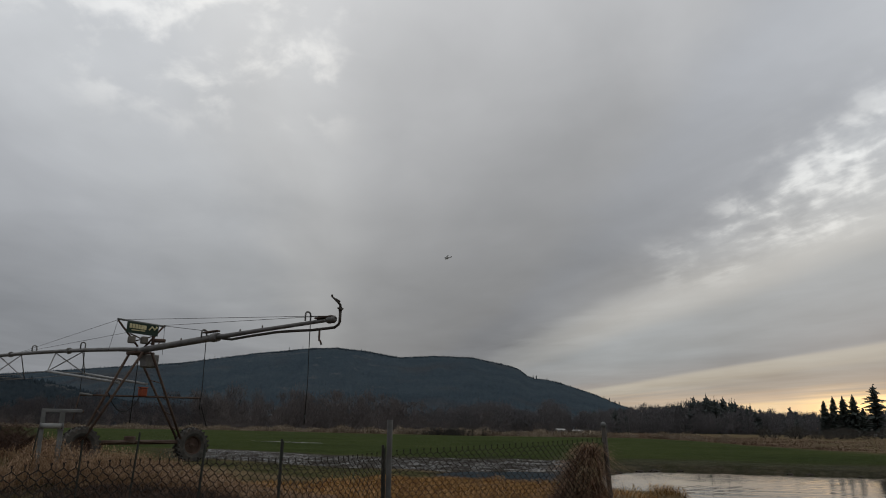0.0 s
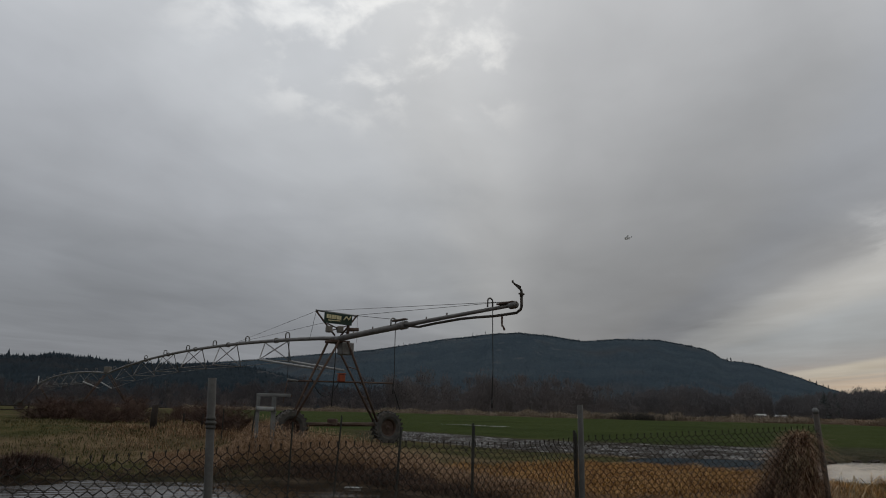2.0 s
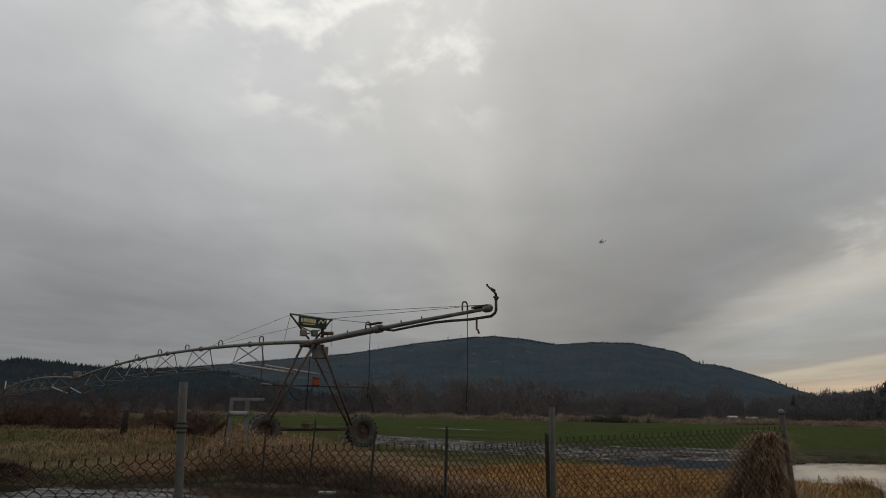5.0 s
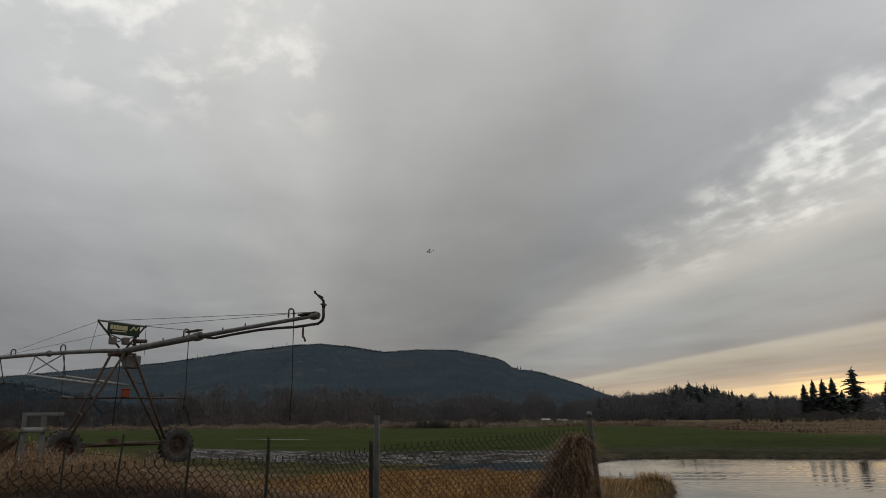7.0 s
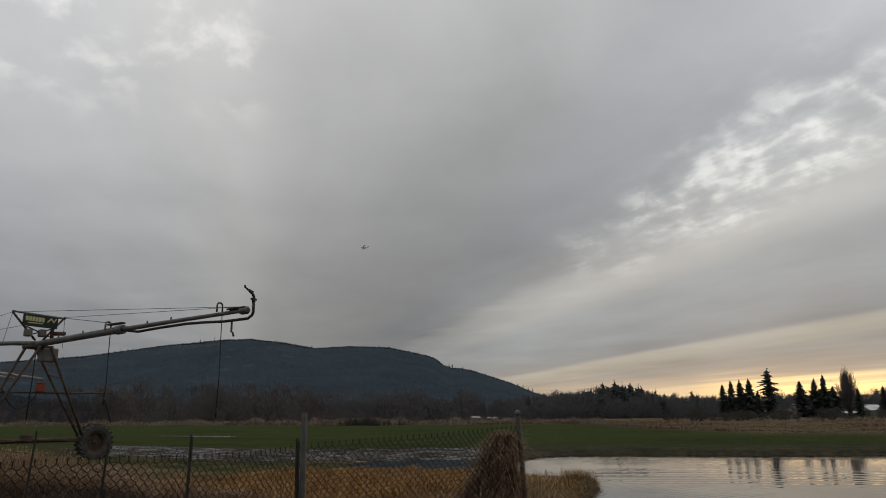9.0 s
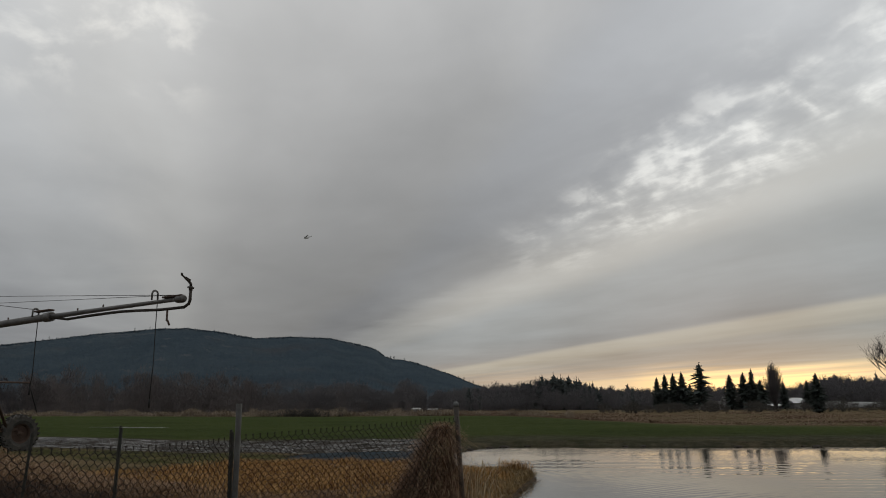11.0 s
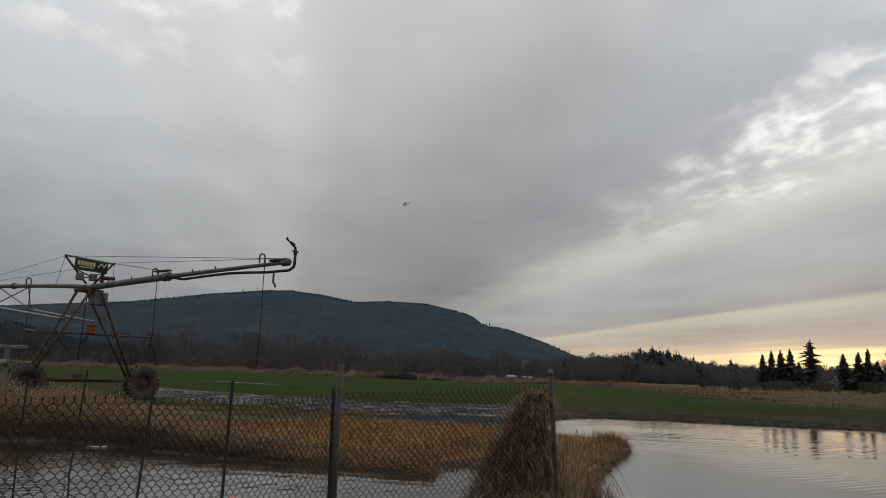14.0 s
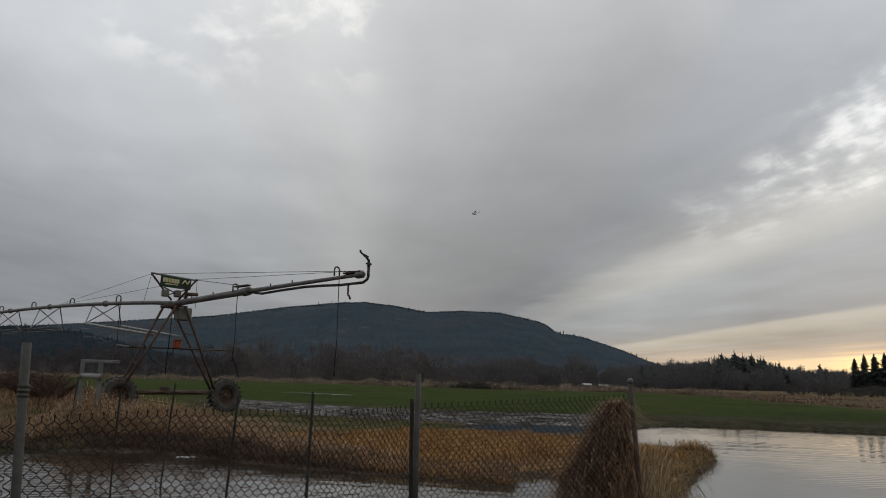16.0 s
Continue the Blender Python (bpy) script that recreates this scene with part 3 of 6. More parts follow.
for k in range(60):
    x, y = 6.9 + 4.3 * math.cos(k * math.pi / 30), 25.6 + 4.6 * math.sin(k * math.pi / 30)
    bm.verts.new((min(x, float(np.interp(y, [20.5, 23, 28, 30.6], [7.5, 8.2, 10, 11.8])) - 1.0), y, .112))
bm.faces.new(bm.verts)
tagged(part("pool", bm, M["calm"]), "shallow pool of standing water at the edge of the crop", "water", kind="structure")

# ---------------------------------------------------------------- hills
RIDGE = [(-60, 1.5), (-45, 2.2), (-30, 2.7), (-23, 3.3), (-16, 4.1), (-11.3, 4.6), (-6, 5.5), (-2, 6.0), (0, 6.1), (2.5, 5.85), (4.8, 5.45), (7.5, 5.6), (10.5, 5.5), (12.6, 5.05), (13.6, 4.82),
         (14.2, 4.55), (14.7, 4.12), (15.3, 3.9), (16.2, 3.82), (17, 3.65), (19.7, 2.75), (21.7, 1.9), (24, 1.2), (28, 0.6), (40, 0.4), (60, 0.4)]
LOW_RIDGE = [(-70, 3.0), (-45, 3.1), (-38, 3.05), (-35, 3.1), (-33.5, 3.35), (-31.5, 3.15), (-29, 2.95), (-26, 2.9), (-23, 3.1), (-20, 2.8), (-16, 2.0), (-10, 1.0), (0, 0.2), (30, 0.1)]


def value_noise(x, y, seed):
    """Smooth noise from 0 to 1 on a unit lattice."""
    i, j = np.floor(x), np.floor(y)
    u, v = x - i, y - j
    u, v = u * u * (3 - 2 * u), v * v * (3 - 2 * v)

    def corner(a, b):
        q = np.sin(a * 127.1 + b * 311.7 + seed * 74.7) * 43758.5453
        return q - np.floor(q)

    return (corner(i, j) * (1 - u) + corner(i + 1, j) * u) * (1 - v) + (corner(i, j + 1) * (1 - u) + corner(i + 1, j + 1) * u) * v


def hill(name, label, table, r_foot, r_top, az0, az1, step, rows, crown, crest, count, seed, mat):
    """A long wooded hill whose crest follows the table of heading and angle of height: a lumpy canopy cut by gullies, with single conifers along the crest."""
    rng = np.random.default_rng(seed)
    ta, te = np.array([a for a, _ in table], float), np.array([e for _, e in table], float)

    def height(az, k):
        r = r_foot + (r_top - r_foot) * k
        slope = np.tan(np.radians(np.interp(az, ta, te)))
        shape = np.where(k < 1, 1 - (1 - np.clip(k, 0, 1)) ** 1.7, 1.0 - 0.5 * np.minimum(k - 1, 1))
        mid = np.clip(4 * k * (1 - k), 0, 1)
        gully = value_noise(az * 0.42 + k * 1.3, k * 1.6, seed) * .6 + value_noise(az * 1.2 - k * 2.0, k * 3.0, seed + 1) * .4
        return 1.0 + r * slope * shape * (1 - mid * 0.17 * gully)

    azs, ks = np.arange(az0, az1 + 0.01, step), np.concatenate([np.linspace(0, 1, rows), [1.05, 1.2, 1.6]])
    A, K = np.meshgrid(azs, ks)
    R = r_foot + (r_top - r_foot) * K
    S = np.radians(A) * R
    lumps = .3 * value_noise(S / 19, R / 19, seed + 2) + .3 * value_noise(S / 9, R / 9, seed + 3) + .4 * rng.random(A.shape)
    Z = height(A, K) + crown * (lumps - .5) * np.where(K < .99, 1, .3)
    X, Y = R * np.sin(np.radians(A)), R * np.cos(np.radians(A))
    n = len(azs)
    faces = [(j * n + i, j * n + i + 1, (j + 1) * n + i + 1, (j + 1) * n + i) for j in range(len(ks) - 1) for i in range(n - 1)]
    top = part(name, (np.stack([X, Y, Z], -1).reshape(-1, 3).tolist(), faces), mat, smooth=True)
    tagged(top, label, "hill", kind="structure")
    # stands of bare broadleaf trees low on the slopes, and small clearings
    wide = .6 * value_noise(S / 330, R / 420, seed + 4) + .4 * value_noise(S / 90, R / 140, seed + 5)
    want = np.interp(A, [-60, -14, 0, 6, 11, 20], [.34, .34, .36, .27, .14, .05]) + .15 * smooth01(.45, .1, K)
    bare = smooth01(-.2, .2, want - wide)
    clear = smooth01(.80, .90, value_noise(S / 60, R / 45, seed + 6)) * smooth01(.5, .75, value_noise(S / 400, R / 300, seed + 7)) * (A < 5) * (K > .3)
    att = top.data.color_attributes.new("stand", "FLOAT_COLOR", "POINT")
    data = np.ones((A.size, 4), np.float32)
    data[:, 0], data[:, 1], data[:, 2] = bare.ravel(), clear.ravel() * .3, 0
    att.data.foreach_set("color", data.ravel())
    # conifers along the crest
    az = rng.uniform(az0, az1, count)
    k = rng.normal(.995, 0.012, count)
    r = r_foot + (r_top - r_foot) * k
    x, y, z = r * np.sin(np.radians(az)), r * np.cos(np.radians(az)), height(az, k)
    h = crest * rng.lognormal(0, 0.28, count) * np.interp(az, [-19, -13], [1, .35]) ** (crest > 6)
    w = h * rng.uniform(0.22, 0.4, count)
    side = 5
    ang = rng.uniform(0, 6.28, count)[:, None] + np.arange(side) * 2 * math.pi / side
    base = np.stack([x[:, None] + w[:, None] * np.cos(ang), y[:, None] + w[:, None] * np.sin(ang), np.repeat((z - 1)[:, None], side, 1)], -1)
    tip = np.stack([x, y, z + h], -1)[:, None, :]
    vs = np.concatenate([base, tip], 1).reshape(-1, 3)
    fs = [(6 * i + s, 6 * i + (s + 1) % side, 6 * i + 5) for i in range(count) for s in range(side)]
    wood = part("hill_forest", (vs.tolist(), fs), M["hazed_forest"])
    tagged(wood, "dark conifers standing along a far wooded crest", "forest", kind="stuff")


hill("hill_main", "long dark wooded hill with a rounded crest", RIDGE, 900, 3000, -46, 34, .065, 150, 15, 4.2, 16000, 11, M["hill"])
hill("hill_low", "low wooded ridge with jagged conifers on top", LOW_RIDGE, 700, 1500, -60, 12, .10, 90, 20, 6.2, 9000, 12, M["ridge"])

for az, r, h, el in ((-9.0, 2950, 24, 4.95), (-3.6, 2950, 18, 5.85), (-2.6, 2950, 20, 5.95)):
    x, y = polar(az, r)
    z0 = 1.6 + r * math.tan(radians(el)) - 6
    mast = thing("lattice_mast", "thin steel mast on the wooded crest", "mast", "masts on the crest", (x, y, z0))
    part("mast_leg", bars(([(-1.2, 0, 0), (0, 0, h)], .35), ([(1.2, 0, 0), (0, 0, h)], .35), sides=4), M["post_steel"], mast)
    part("crossarm", bars(([(-3, 0, h * .8), (3, 0, h * .8)], .3), sides=4), M["post_steel"], mast)

# ---------------------------------------------------------------- trees


def twig_shape(seed, h, spread, levels, forks, thick, low=0.25, droop=0.0, upright=0.5, wander=0.13, flat=False, least=0.0):
    """Bare branches as tapered three-sided bars."""
    rnd = random.Random(seed)
    vs, fs = [], []

    def bar(p, q, r0, r1):
        r0, r1 = max(r0, least), max(r1, least)
        t = (q - p).normalized()
        a = t.cross(Vector((0.3, 0.9, 0.2))).normalized()
        b = t.cross(a)
        i = len(vs)
        if flat:
            vs.extend((p - a * r0 * 1.3, p + a * r0 * 1.3, q + b * r1))
            fs.append((i, i + 1, i + 2))
            return
        for c, r in ((p, r0), (q, r1)):
            for s in range(3):
                vs.append(c + (a * math.cos(s * 2.0944) + b * math.sin(s * 2.0944)) * r)
        for s in range(3):
            fs.append((i + s, i + (s + 1) % 3, i + 3 + (s + 1) % 3, i + 3 + s))

    def grow(p, way, length, r, level):
        bends = 3 if level < 2 else 2
        pts = [p]
        for k in range(bends):
            sway = wander if level == 0 else .13
            way = (way + Vector((rnd.gauss(0, sway), rnd.gauss(0, sway), rnd.gauss(0.04, .08) - droop * 0.1))).normalized()
            pts.append(pts[-1] + way * length / bends)
        for k in range(bends):
            bar(pts[k], pts[k + 1], r * (1 - 0.5 * k / bends), r * (1 - 0.5 * (k + 1) / bends))
        if level >= levels:
            return
        for k in range(forks[min(level, len(forks) - 1)]):
            f = rnd.uniform(low if level == 0 else 0.3, 1.0)
            i = min(int(f * bends), bends - 1)
            q = pts[i].lerp(pts[i + 1], f * bends - i)
            a = rnd.uniform(0, 2 * math.pi)
            out = Vector((math.cos(a), math.sin(a), rnd.uniform(upright * 0.4, upright * 1.7)))
            w2 = (way * 0.45 + out.normalized() * spread).normalized()
            grow(q, w2, length * rnd.uniform(0.42, 0.68) * (1.15 - 0.45 * f if level == 0 else 1), r * (0.62 - 0.25 * f), level + 1)

    grow(Vector((0, 0, 0)), Vector((0, 0, 1)), h * 0.72, thick, 0)
    return vs, fs


def conifer_shape(seed, h, width, tiers, per, ragged=0.35, bare=0.08):
    """Trunk and drooping needle fans in uneven whorls."""
    rnd = random.Random(seed)
    crown_v, crown_f = [], []
    for t in range(tiers):
        f = t / (tiers - 1)
        z = h * (bare + (1 - bare) * (1 - (1 - f) ** 1.05))
        reach = width * min(1.0, 1.75 * (1 - f)) ** 0.8 * (.82 + .18 * f) * rnd.uniform(1 - ragged, 1 + ragged) + 0.008 * h
        for k in range(per):
            if rnd.random() < 0.10:
                continue
            a = 2 * math.pi * (k + rnd.random() * 0.95) / per + t * 0.7
            L = reach * rnd.uniform(0.4, 1.15)
            d = Vector((math.cos(a), math.sin(a), 0))
            s = Vector((-math.sin(a), math.cos(a), 0))
            root = Vector((0, 0, max(h * .02, z + rnd.uniform(-1.4, 1.4) * h / tiers)))
            drop = L * rnd.uniform(-.1, .45)
            tip = root + d * L + Vector((0, 0, -drop))
            mid = root + d * L * rnd.uniform(.45, .7) + Vector((0, 0, -drop * .5))
            wd = L * rnd.uniform(0.09, 0.18) + 0.003 * h
            hang = h / tiers * rnd.uniform(.7, 1.6)
            i = len(crown_v)
            crown_v += [root, mid + s * wd - Vector((0, 0, hang * .4)), tip, mid - s * wd - Vector((0, 0, hang * .5)), mid + Vector((0, 0, -hang)), root + Vector((0, 0, -hang * .8))]
            crown_f += [(i, i + 1, i + 2), (i, i + 2, i + 3), (i, i + 5, i + 4, i + 2)]
    i = len(crown_v)
    for k in range(5):
        a = k * 1.2566
        crown_v.append(Vector((math.cos(a) * h * .012, math.sin(a) * h * .012, h * 0.93)))
    crown_v.append(Vector((0, 0, h * 1.03)))
    crown_f += [(i + k, i + (k + 1) % 5, i + 5) for k in range(5)]
    return crown_v, crown_f


def trunk_shape(h, r):
    return bars(([(0, 0, -0.3), (0.01 * h, 0, h * .5), (0, 0, h * 0.95)], [r, r * .6, r * .12]), sides=7)


def plant(name, label, category, shape, mat, az, r, h, trunk=0.2, group="", sink=0.0):
    x, y = polar(az, r)
    t = thing(name, label, category, group, (x, y, float(ground_z(x, y)) - sink))
    part("trunk", trunk_shape(h, trunk), M["bark"], t)
    part("crown", shape, mat, t)
    return t


def top_at(az, r, el):
    """Height of a tree whose tip shows at that angle."""
    x, y = polar(az, r)
    return 1.6 + r * math.tan(radians(el)) - float(ground_z(x, y))


for k, (az, el) in enumerate(((35.2, 2.28), (35.78, 2.53), (36.37, 2.56), (36.97, 2.63))):
    h = top_at(az, 210, el)
    plant("spruce", "narrow dark spruce in a row before the wood", "tree", conifer_shape(40 + k, h, (1.7, 1.75, 1.8, 2.3)[k], 60, 17, .36), M["needle"], az, 210, h, .2, "row of spruces")
h = top_at(38.25, 215, 3.27)
plant("fir", "tall ragged fir with open drooping branches", "tree", conifer_shape(51, h, 3.3, 40, 9, .65, .12), M["needle"], 38.25, 215, h, .3)
for k, (az, el, w) in enumerate(((37.5, 1.75, 1.9), (40.25, 2.37, 2.3), (41.15, 2.5, 2.2), (41.71, 2.72, 1.9), (42.25, 1.95, 2.6), (43.72, 1.8, 1.7), (45.2, 1.85, 1.7))):
    h = top_at(az, 225, el)
    plant("conifer", "dark conifer in the farmstead's shelter belt", "tree", conifer_shape(60 + k, h, w, 60, 17, .42), M["needle"], az, 225, h, .25, "shelter belt conifers")
h = top_at(45.8, 140, 2.3)
plant("cedar", "broad dark cedar by the farm buildings", "tree", conifer_shape(71, h, 1.6, 60, 20, .34, .06), M["needle"], 45.8, 140, h, .3)
# poplar: many steep branches
h = top_at(43.17, 230, 3.12)
pv, pf = twig_shape(81, h * 1.25, .2, 2, [150, 9, 4], .16, .03, 0, 2.6, .008)
pv = np.array([tuple(v) for v in pv])
h *= 1.1
pv[:, 2] *= h / pv[:, 2].max()
pf_ = np.clip(pv[:, 2] / h, 0, 1)
wide_now = np.hypot(pv[:, 0], pv[:, 1])
bins = np.minimum((pf_ * 12).astype(int), 11)
most = np.array([np.quantile(wide_now[bins == k], .96) if (bins == k).any() else 1.0 for k in range(12)])
aim_w = np.interp(pf_, [0, .12, .45, .75, .93, 1], [.3, 1.5, 2.7, 2.2, 1.0, .1])
pv[:, :2] *= (aim_w / np.maximum(np.interp(pf_ * 12 - .5, range(12), most), .15))[:, None]
plant("poplar", "tall columnar bare poplar with steep twigs", "tree", (pv, pf), M["twig"], 43.12, 230, h * .9, .25)
# the big bare tree
h = top_at(50.6, 226, 5.15)
plant("bare_tree", "large bare deciduous tree with a wide rounded crown", "tree", twig_shape(97, h * .86, 1.0, 4, [15, 6, 4, 3], .24, .22, 0, .8, .03), M["twig"], 50.4, 226, h * .6, .35)


def wood(name, label, shapes, mat, spots, seed):
    """Many trees as one mass: copies of a few shapes, turned and scaled, in one mesh."""
    rng = np.random.default_rng(seed)
    ready = []
    for v, f in shapes:
        ready.append((np.array([tuple(p) for p in v]), f))
    vs, fs, off = [], [], 0
    for x, y, z, s in spots:
        v, f = ready[rng.integers(len(ready))]
        a = rng.uniform(0, 6.28)
        c, d = math.cos(a), math.sin(a)
        sw = s * rng.uniform(0.8, 1.25)
        vs.append(np.stack([x + (v[:, 0] * c - v[:, 1] * d) * sw, y + (v[:, 0] * d + v[:, 1] * c) * sw, z + v[:, 2] * s], -1))
        fs += [tuple(i + off for i in q) for q in f]
        off += len(v)
    ob = part(name, (np.concatenate(vs), fs), mat)
    return tagged(ob, label, "woodland", kind="stuff")


rng = np.random.default_rng(5)


def band_spots(count, az0, az1, r0, r1, table, jitter=0.2):
    spots = []
    for _ in range(count):
        az, r = rng.uniform(az0, az1), rng.uniform(r0, r1)
        x, y = polar(az, r)
        el = np.interp(az, [a for a, _ in table], [e for _, e in table])
        top = (1.6 + r * math.tan(radians(el))) * (1 + jitter * rng.normal() * 0.5 - 0.13)
        spots.append((x, y, 0.8, max(2.0, top - 0.8)))
    return spots


def crown_shape(seed, n, wide=.26, low=.10, coarse=1.0):
    """A bare broadleaf tree seen from far: trunk, limbs and a cloud of fine upturned twigs in uneven lobes; one metre high."""
    rg = np.random.default_rng(seed)
    lobes = []
    for k in range(9):
        z = rg.uniform(low + .16, .84)
        a, q = rg.uniform(0, 6.28), wide * (1.05 - .8 * abs(z - .45)) * rg.uniform(.2, 1)
        lobes.append((q * math.cos(a), q * math.sin(a), z, rg.uniform(.10, .19)))
    lobes = np.array(lobes)
    pick = lobes[rg.integers(0, 9, n)]
    d = rg.normal(0, 1, (n, 3))
    d /= np.linalg.norm(d, axis=1)[:, None]
    p = pick[:, :3] + d * (pick[:, 3] * rg.random(n) ** .45)[:, None]
    p[:, 2] = np.clip(p[:, 2], .03, .97)
    way = (p - np.array([0, 0, .25])) * .9 + np.array([0, 0, .45]) + rg.normal(0, .28, (n, 3))
    way /= np.linalg.norm(way, axis=1)[:, None]
    side = np.cross(way, rg.normal(0, 1, (n, 3)))
    side /= np.linalg.norm(side, axis=1)[:, None]
    long_, w = rg.uniform(.04, .105, n) * coarse, rg.uniform(.003, .0075, n) * coarse
    vs = np.stack([p - side * w[:, None], p + side * w[:, None], p + way * long_[:, None]], 1).reshape(-1, 3).tolist()
    fs = [(3 * i, 3 * i + 1, 3 * i + 2) for i in range(n)]
    for x, y, z, _ in lobes:
        for sx, sy in ((.011, 0), (0, .011)):
            i = len(vs)
            vs += [(-sx, -sy, -.02), (sx, sy, -.02), (x, y, z)]
            fs.append((i, i + 1, i + 2))
    return vs, fs


WOOD_TOP = [(-60, 1.7), (-30, 1.6), (-25, 1.8), (-20, 1.8), (-13, 1.95), (-7, 2.1), (0, 2.3), (1.6, 2.2), (4.5, 2.1), (6.5, 1.8), (8, 1.55), (10.4, 2.15), (12.4, 2.3), (13.8, 1.6), (14.5, 1.5), (16, 1.95), (16.9, 1.95), (18.3, 1.3),
            (19, 1.5), (20.3, 1.9), (21.7, 1.95), (23.5, 2.05), (25.6, 2.25), (27.6, 2.45), (28.6, 2.45), (29.9, 2.05), (32, 1.7), (34.1, 1.75), (39, 1.65), (44, 1.6), (46, 2.1), (47.5, 2.35), (49, 2.05), (56, 2.05), (62, 2.0)]
bare_kinds = [crown_shape(100 + k, 420, .20 + .02 * k, .04 + .02 * (k % 3)) for k in range(8)]
fir_kinds = [conifer_shape(120 + k, 1.0, .26, 18, 8, .45) for k in range(4)]
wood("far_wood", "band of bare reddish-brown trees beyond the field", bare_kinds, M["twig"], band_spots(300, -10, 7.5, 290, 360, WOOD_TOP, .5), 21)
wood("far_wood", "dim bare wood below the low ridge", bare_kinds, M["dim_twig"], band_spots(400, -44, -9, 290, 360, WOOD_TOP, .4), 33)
wood("far_wood", "bare grey-brown trees at the foot of the hill", bare_kinds, M["hazed_twig"], band_spots(330, 7, 19.5, 285, 350, WOOD_TOP, .3), 29)
wood("far_wood", "dense band of bare trees beyond the brown grass", bare_kinds, M["hazed_twig"], band_spots(950, 19, 58, 286, 340, WOOD_TOP, .14), 27)
wood("far_wood", "dark conifers scattered through the far wood", fir_kinds, M["hazed_needle"], band_spots(170, 19, 62, 310, 400, WOOD_TOP, .12) + band_spots(26, 26.5, 29.6, 288, 320, [(20, 2.6), (40, 2.6)], .12) + band_spots(50, 21, 36, 288, 330, WOOD_TOP, .15) + band_spots(70, -44, 18, 365, 400, [(a, e * .7) for a, e in WOOD_TOP], .15), 22)
thick_kinds = [crown_shape(140 + k, 260, .34, .0) for k in range(4)]
wood("ridge_conifers", "a few tall conifers breaking the hill's skyline", fir_kinds, M["hazed_forest"], [(*polar(a_, 2960), 1.0 + 2960 * math.tan(radians(e_)) - 2, 13 * f_) for a_, e_, f_ in
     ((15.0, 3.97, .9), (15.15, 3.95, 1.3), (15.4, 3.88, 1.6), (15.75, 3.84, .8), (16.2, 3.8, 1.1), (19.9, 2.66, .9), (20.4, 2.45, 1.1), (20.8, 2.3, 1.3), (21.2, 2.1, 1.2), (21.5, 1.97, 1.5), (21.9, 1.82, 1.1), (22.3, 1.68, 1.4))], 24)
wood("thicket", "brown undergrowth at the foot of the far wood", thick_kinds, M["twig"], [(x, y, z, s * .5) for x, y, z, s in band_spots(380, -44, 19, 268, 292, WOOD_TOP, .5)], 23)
wood("thicket", "grey-brown undergrowth filling the wood's edge", thick_kinds, M["hazed_twig"], [(x, y, z, s * f) for x, y, z, s in band_spots(230, 19, 58, 274, 286, WOOD_TOP, .25) for f in (.5, .8)], 28)

spots = []
for _ in range(420):
    az_ = rng.uniform(31, 56)
    tall = 1.9 + .6 * math.sin(az_ * 2.3) + rng.normal(0, .3)
    if 40.1 < az_ < 41.3 or 43.3 < az_ < 44.8:
        tall *= .4
    x_, y_ = polar(az_, rng.uniform(150, 206))
    spots.append((x_, y_, float(ground_z(x_, y_)) - .1, max(.4, tall)))
wood("hedge", "dark low hedge and garden brush before the farm", [([(v[0] * 1.5, v[1] * 1.5, v[2]) for v in q], f) for q, f in thick_kinds], M["hedge"], spots, 26)

# ---------------------------------------------------------------- grasses


def blades(name, label, mat, x, y, z, h, lean, width, seed, curl=0.6, category="grass"):
    """Bent grass leaves, one island each."""
    rng = np.random.default_rng(seed)
    n = len(x)
    a = rng.uniform(0, 2 * math.pi, n)
    b = a + rng.uniform(0.9, 2.2, n)
    d = np.stack([np.cos(a), np.sin(a), np.zeros(n)], -1)
    s = np.stack([np.cos(b), np.sin(b), np.zeros(n)], -1) * (width / 2)[:, None]
    p = np.stack([x, y, z - 0.03], -1)
    upv = np.array([0, 0, 1.0])
    mid = p + upv * (h * 0.6)[:, None] + d * (lean * h * 0.35)[:, None]
    tip = p + upv * (h * (1 - curl * lean * rng.uniform(0.1, .9, n)))[:, None] + d * (lean * h)[:, None]
    vs = np.stack([p - s, p + s, mid + s * .8, mid - s * .8, tip], 1).reshape(-1, 3)
    i = np.arange(n) * 5
    fs = list(zip(i, i + 1, i + 2, i + 3)) + list(zip(i + 3, i + 2, i + 4))
    ob = part(name, (vs.tolist(), [tuple(int(q) for q in f) for f in fs]), mat)
    return tagged(ob, label, category, kind="stuff")


def scatter(count, az0, az1, r0, r1, keep=None):
    az, r = rng.uniform(az0, az1, count), np.sqrt(rng.uniform(r0 * r0, r1 * r1, count))
    x, y = r * np.sin(np.radians(az)), r * np.cos(np.radians(az))
    d = shore_distance(x, y)
    ok = d > 0.05
    if keep is not None:
        ok &= keep(x, y, az, r, d)
    x, y, az, r, d = x[ok], y[ok], az[ok], r[ok], d[ok]
    return x, y, ground_z(x, y), az, r, d


# marsh of golden grass between the pond and the mud
x, y, z, az, r, d = scatter(190000, -16, 27.5, 9, 30, lambda x, y, az, r, d: (r < np.interp(az, [-20, -8, 0, 8, 16, 20, 23, 27], [20, 20.5, 22.5, 24, 23, 20, 19.5, 19]) + waves(x, y, 1.1)) & ((d > 1.3) | (az > 0)) & (((x - 6.9) / 3.5) ** 2 + ((y - 25.6) / 3.8) ** 2 > 1) & (waves(x, y, 1.6, 5) + rng.normal(0, .5, len(x)) > -0.5))
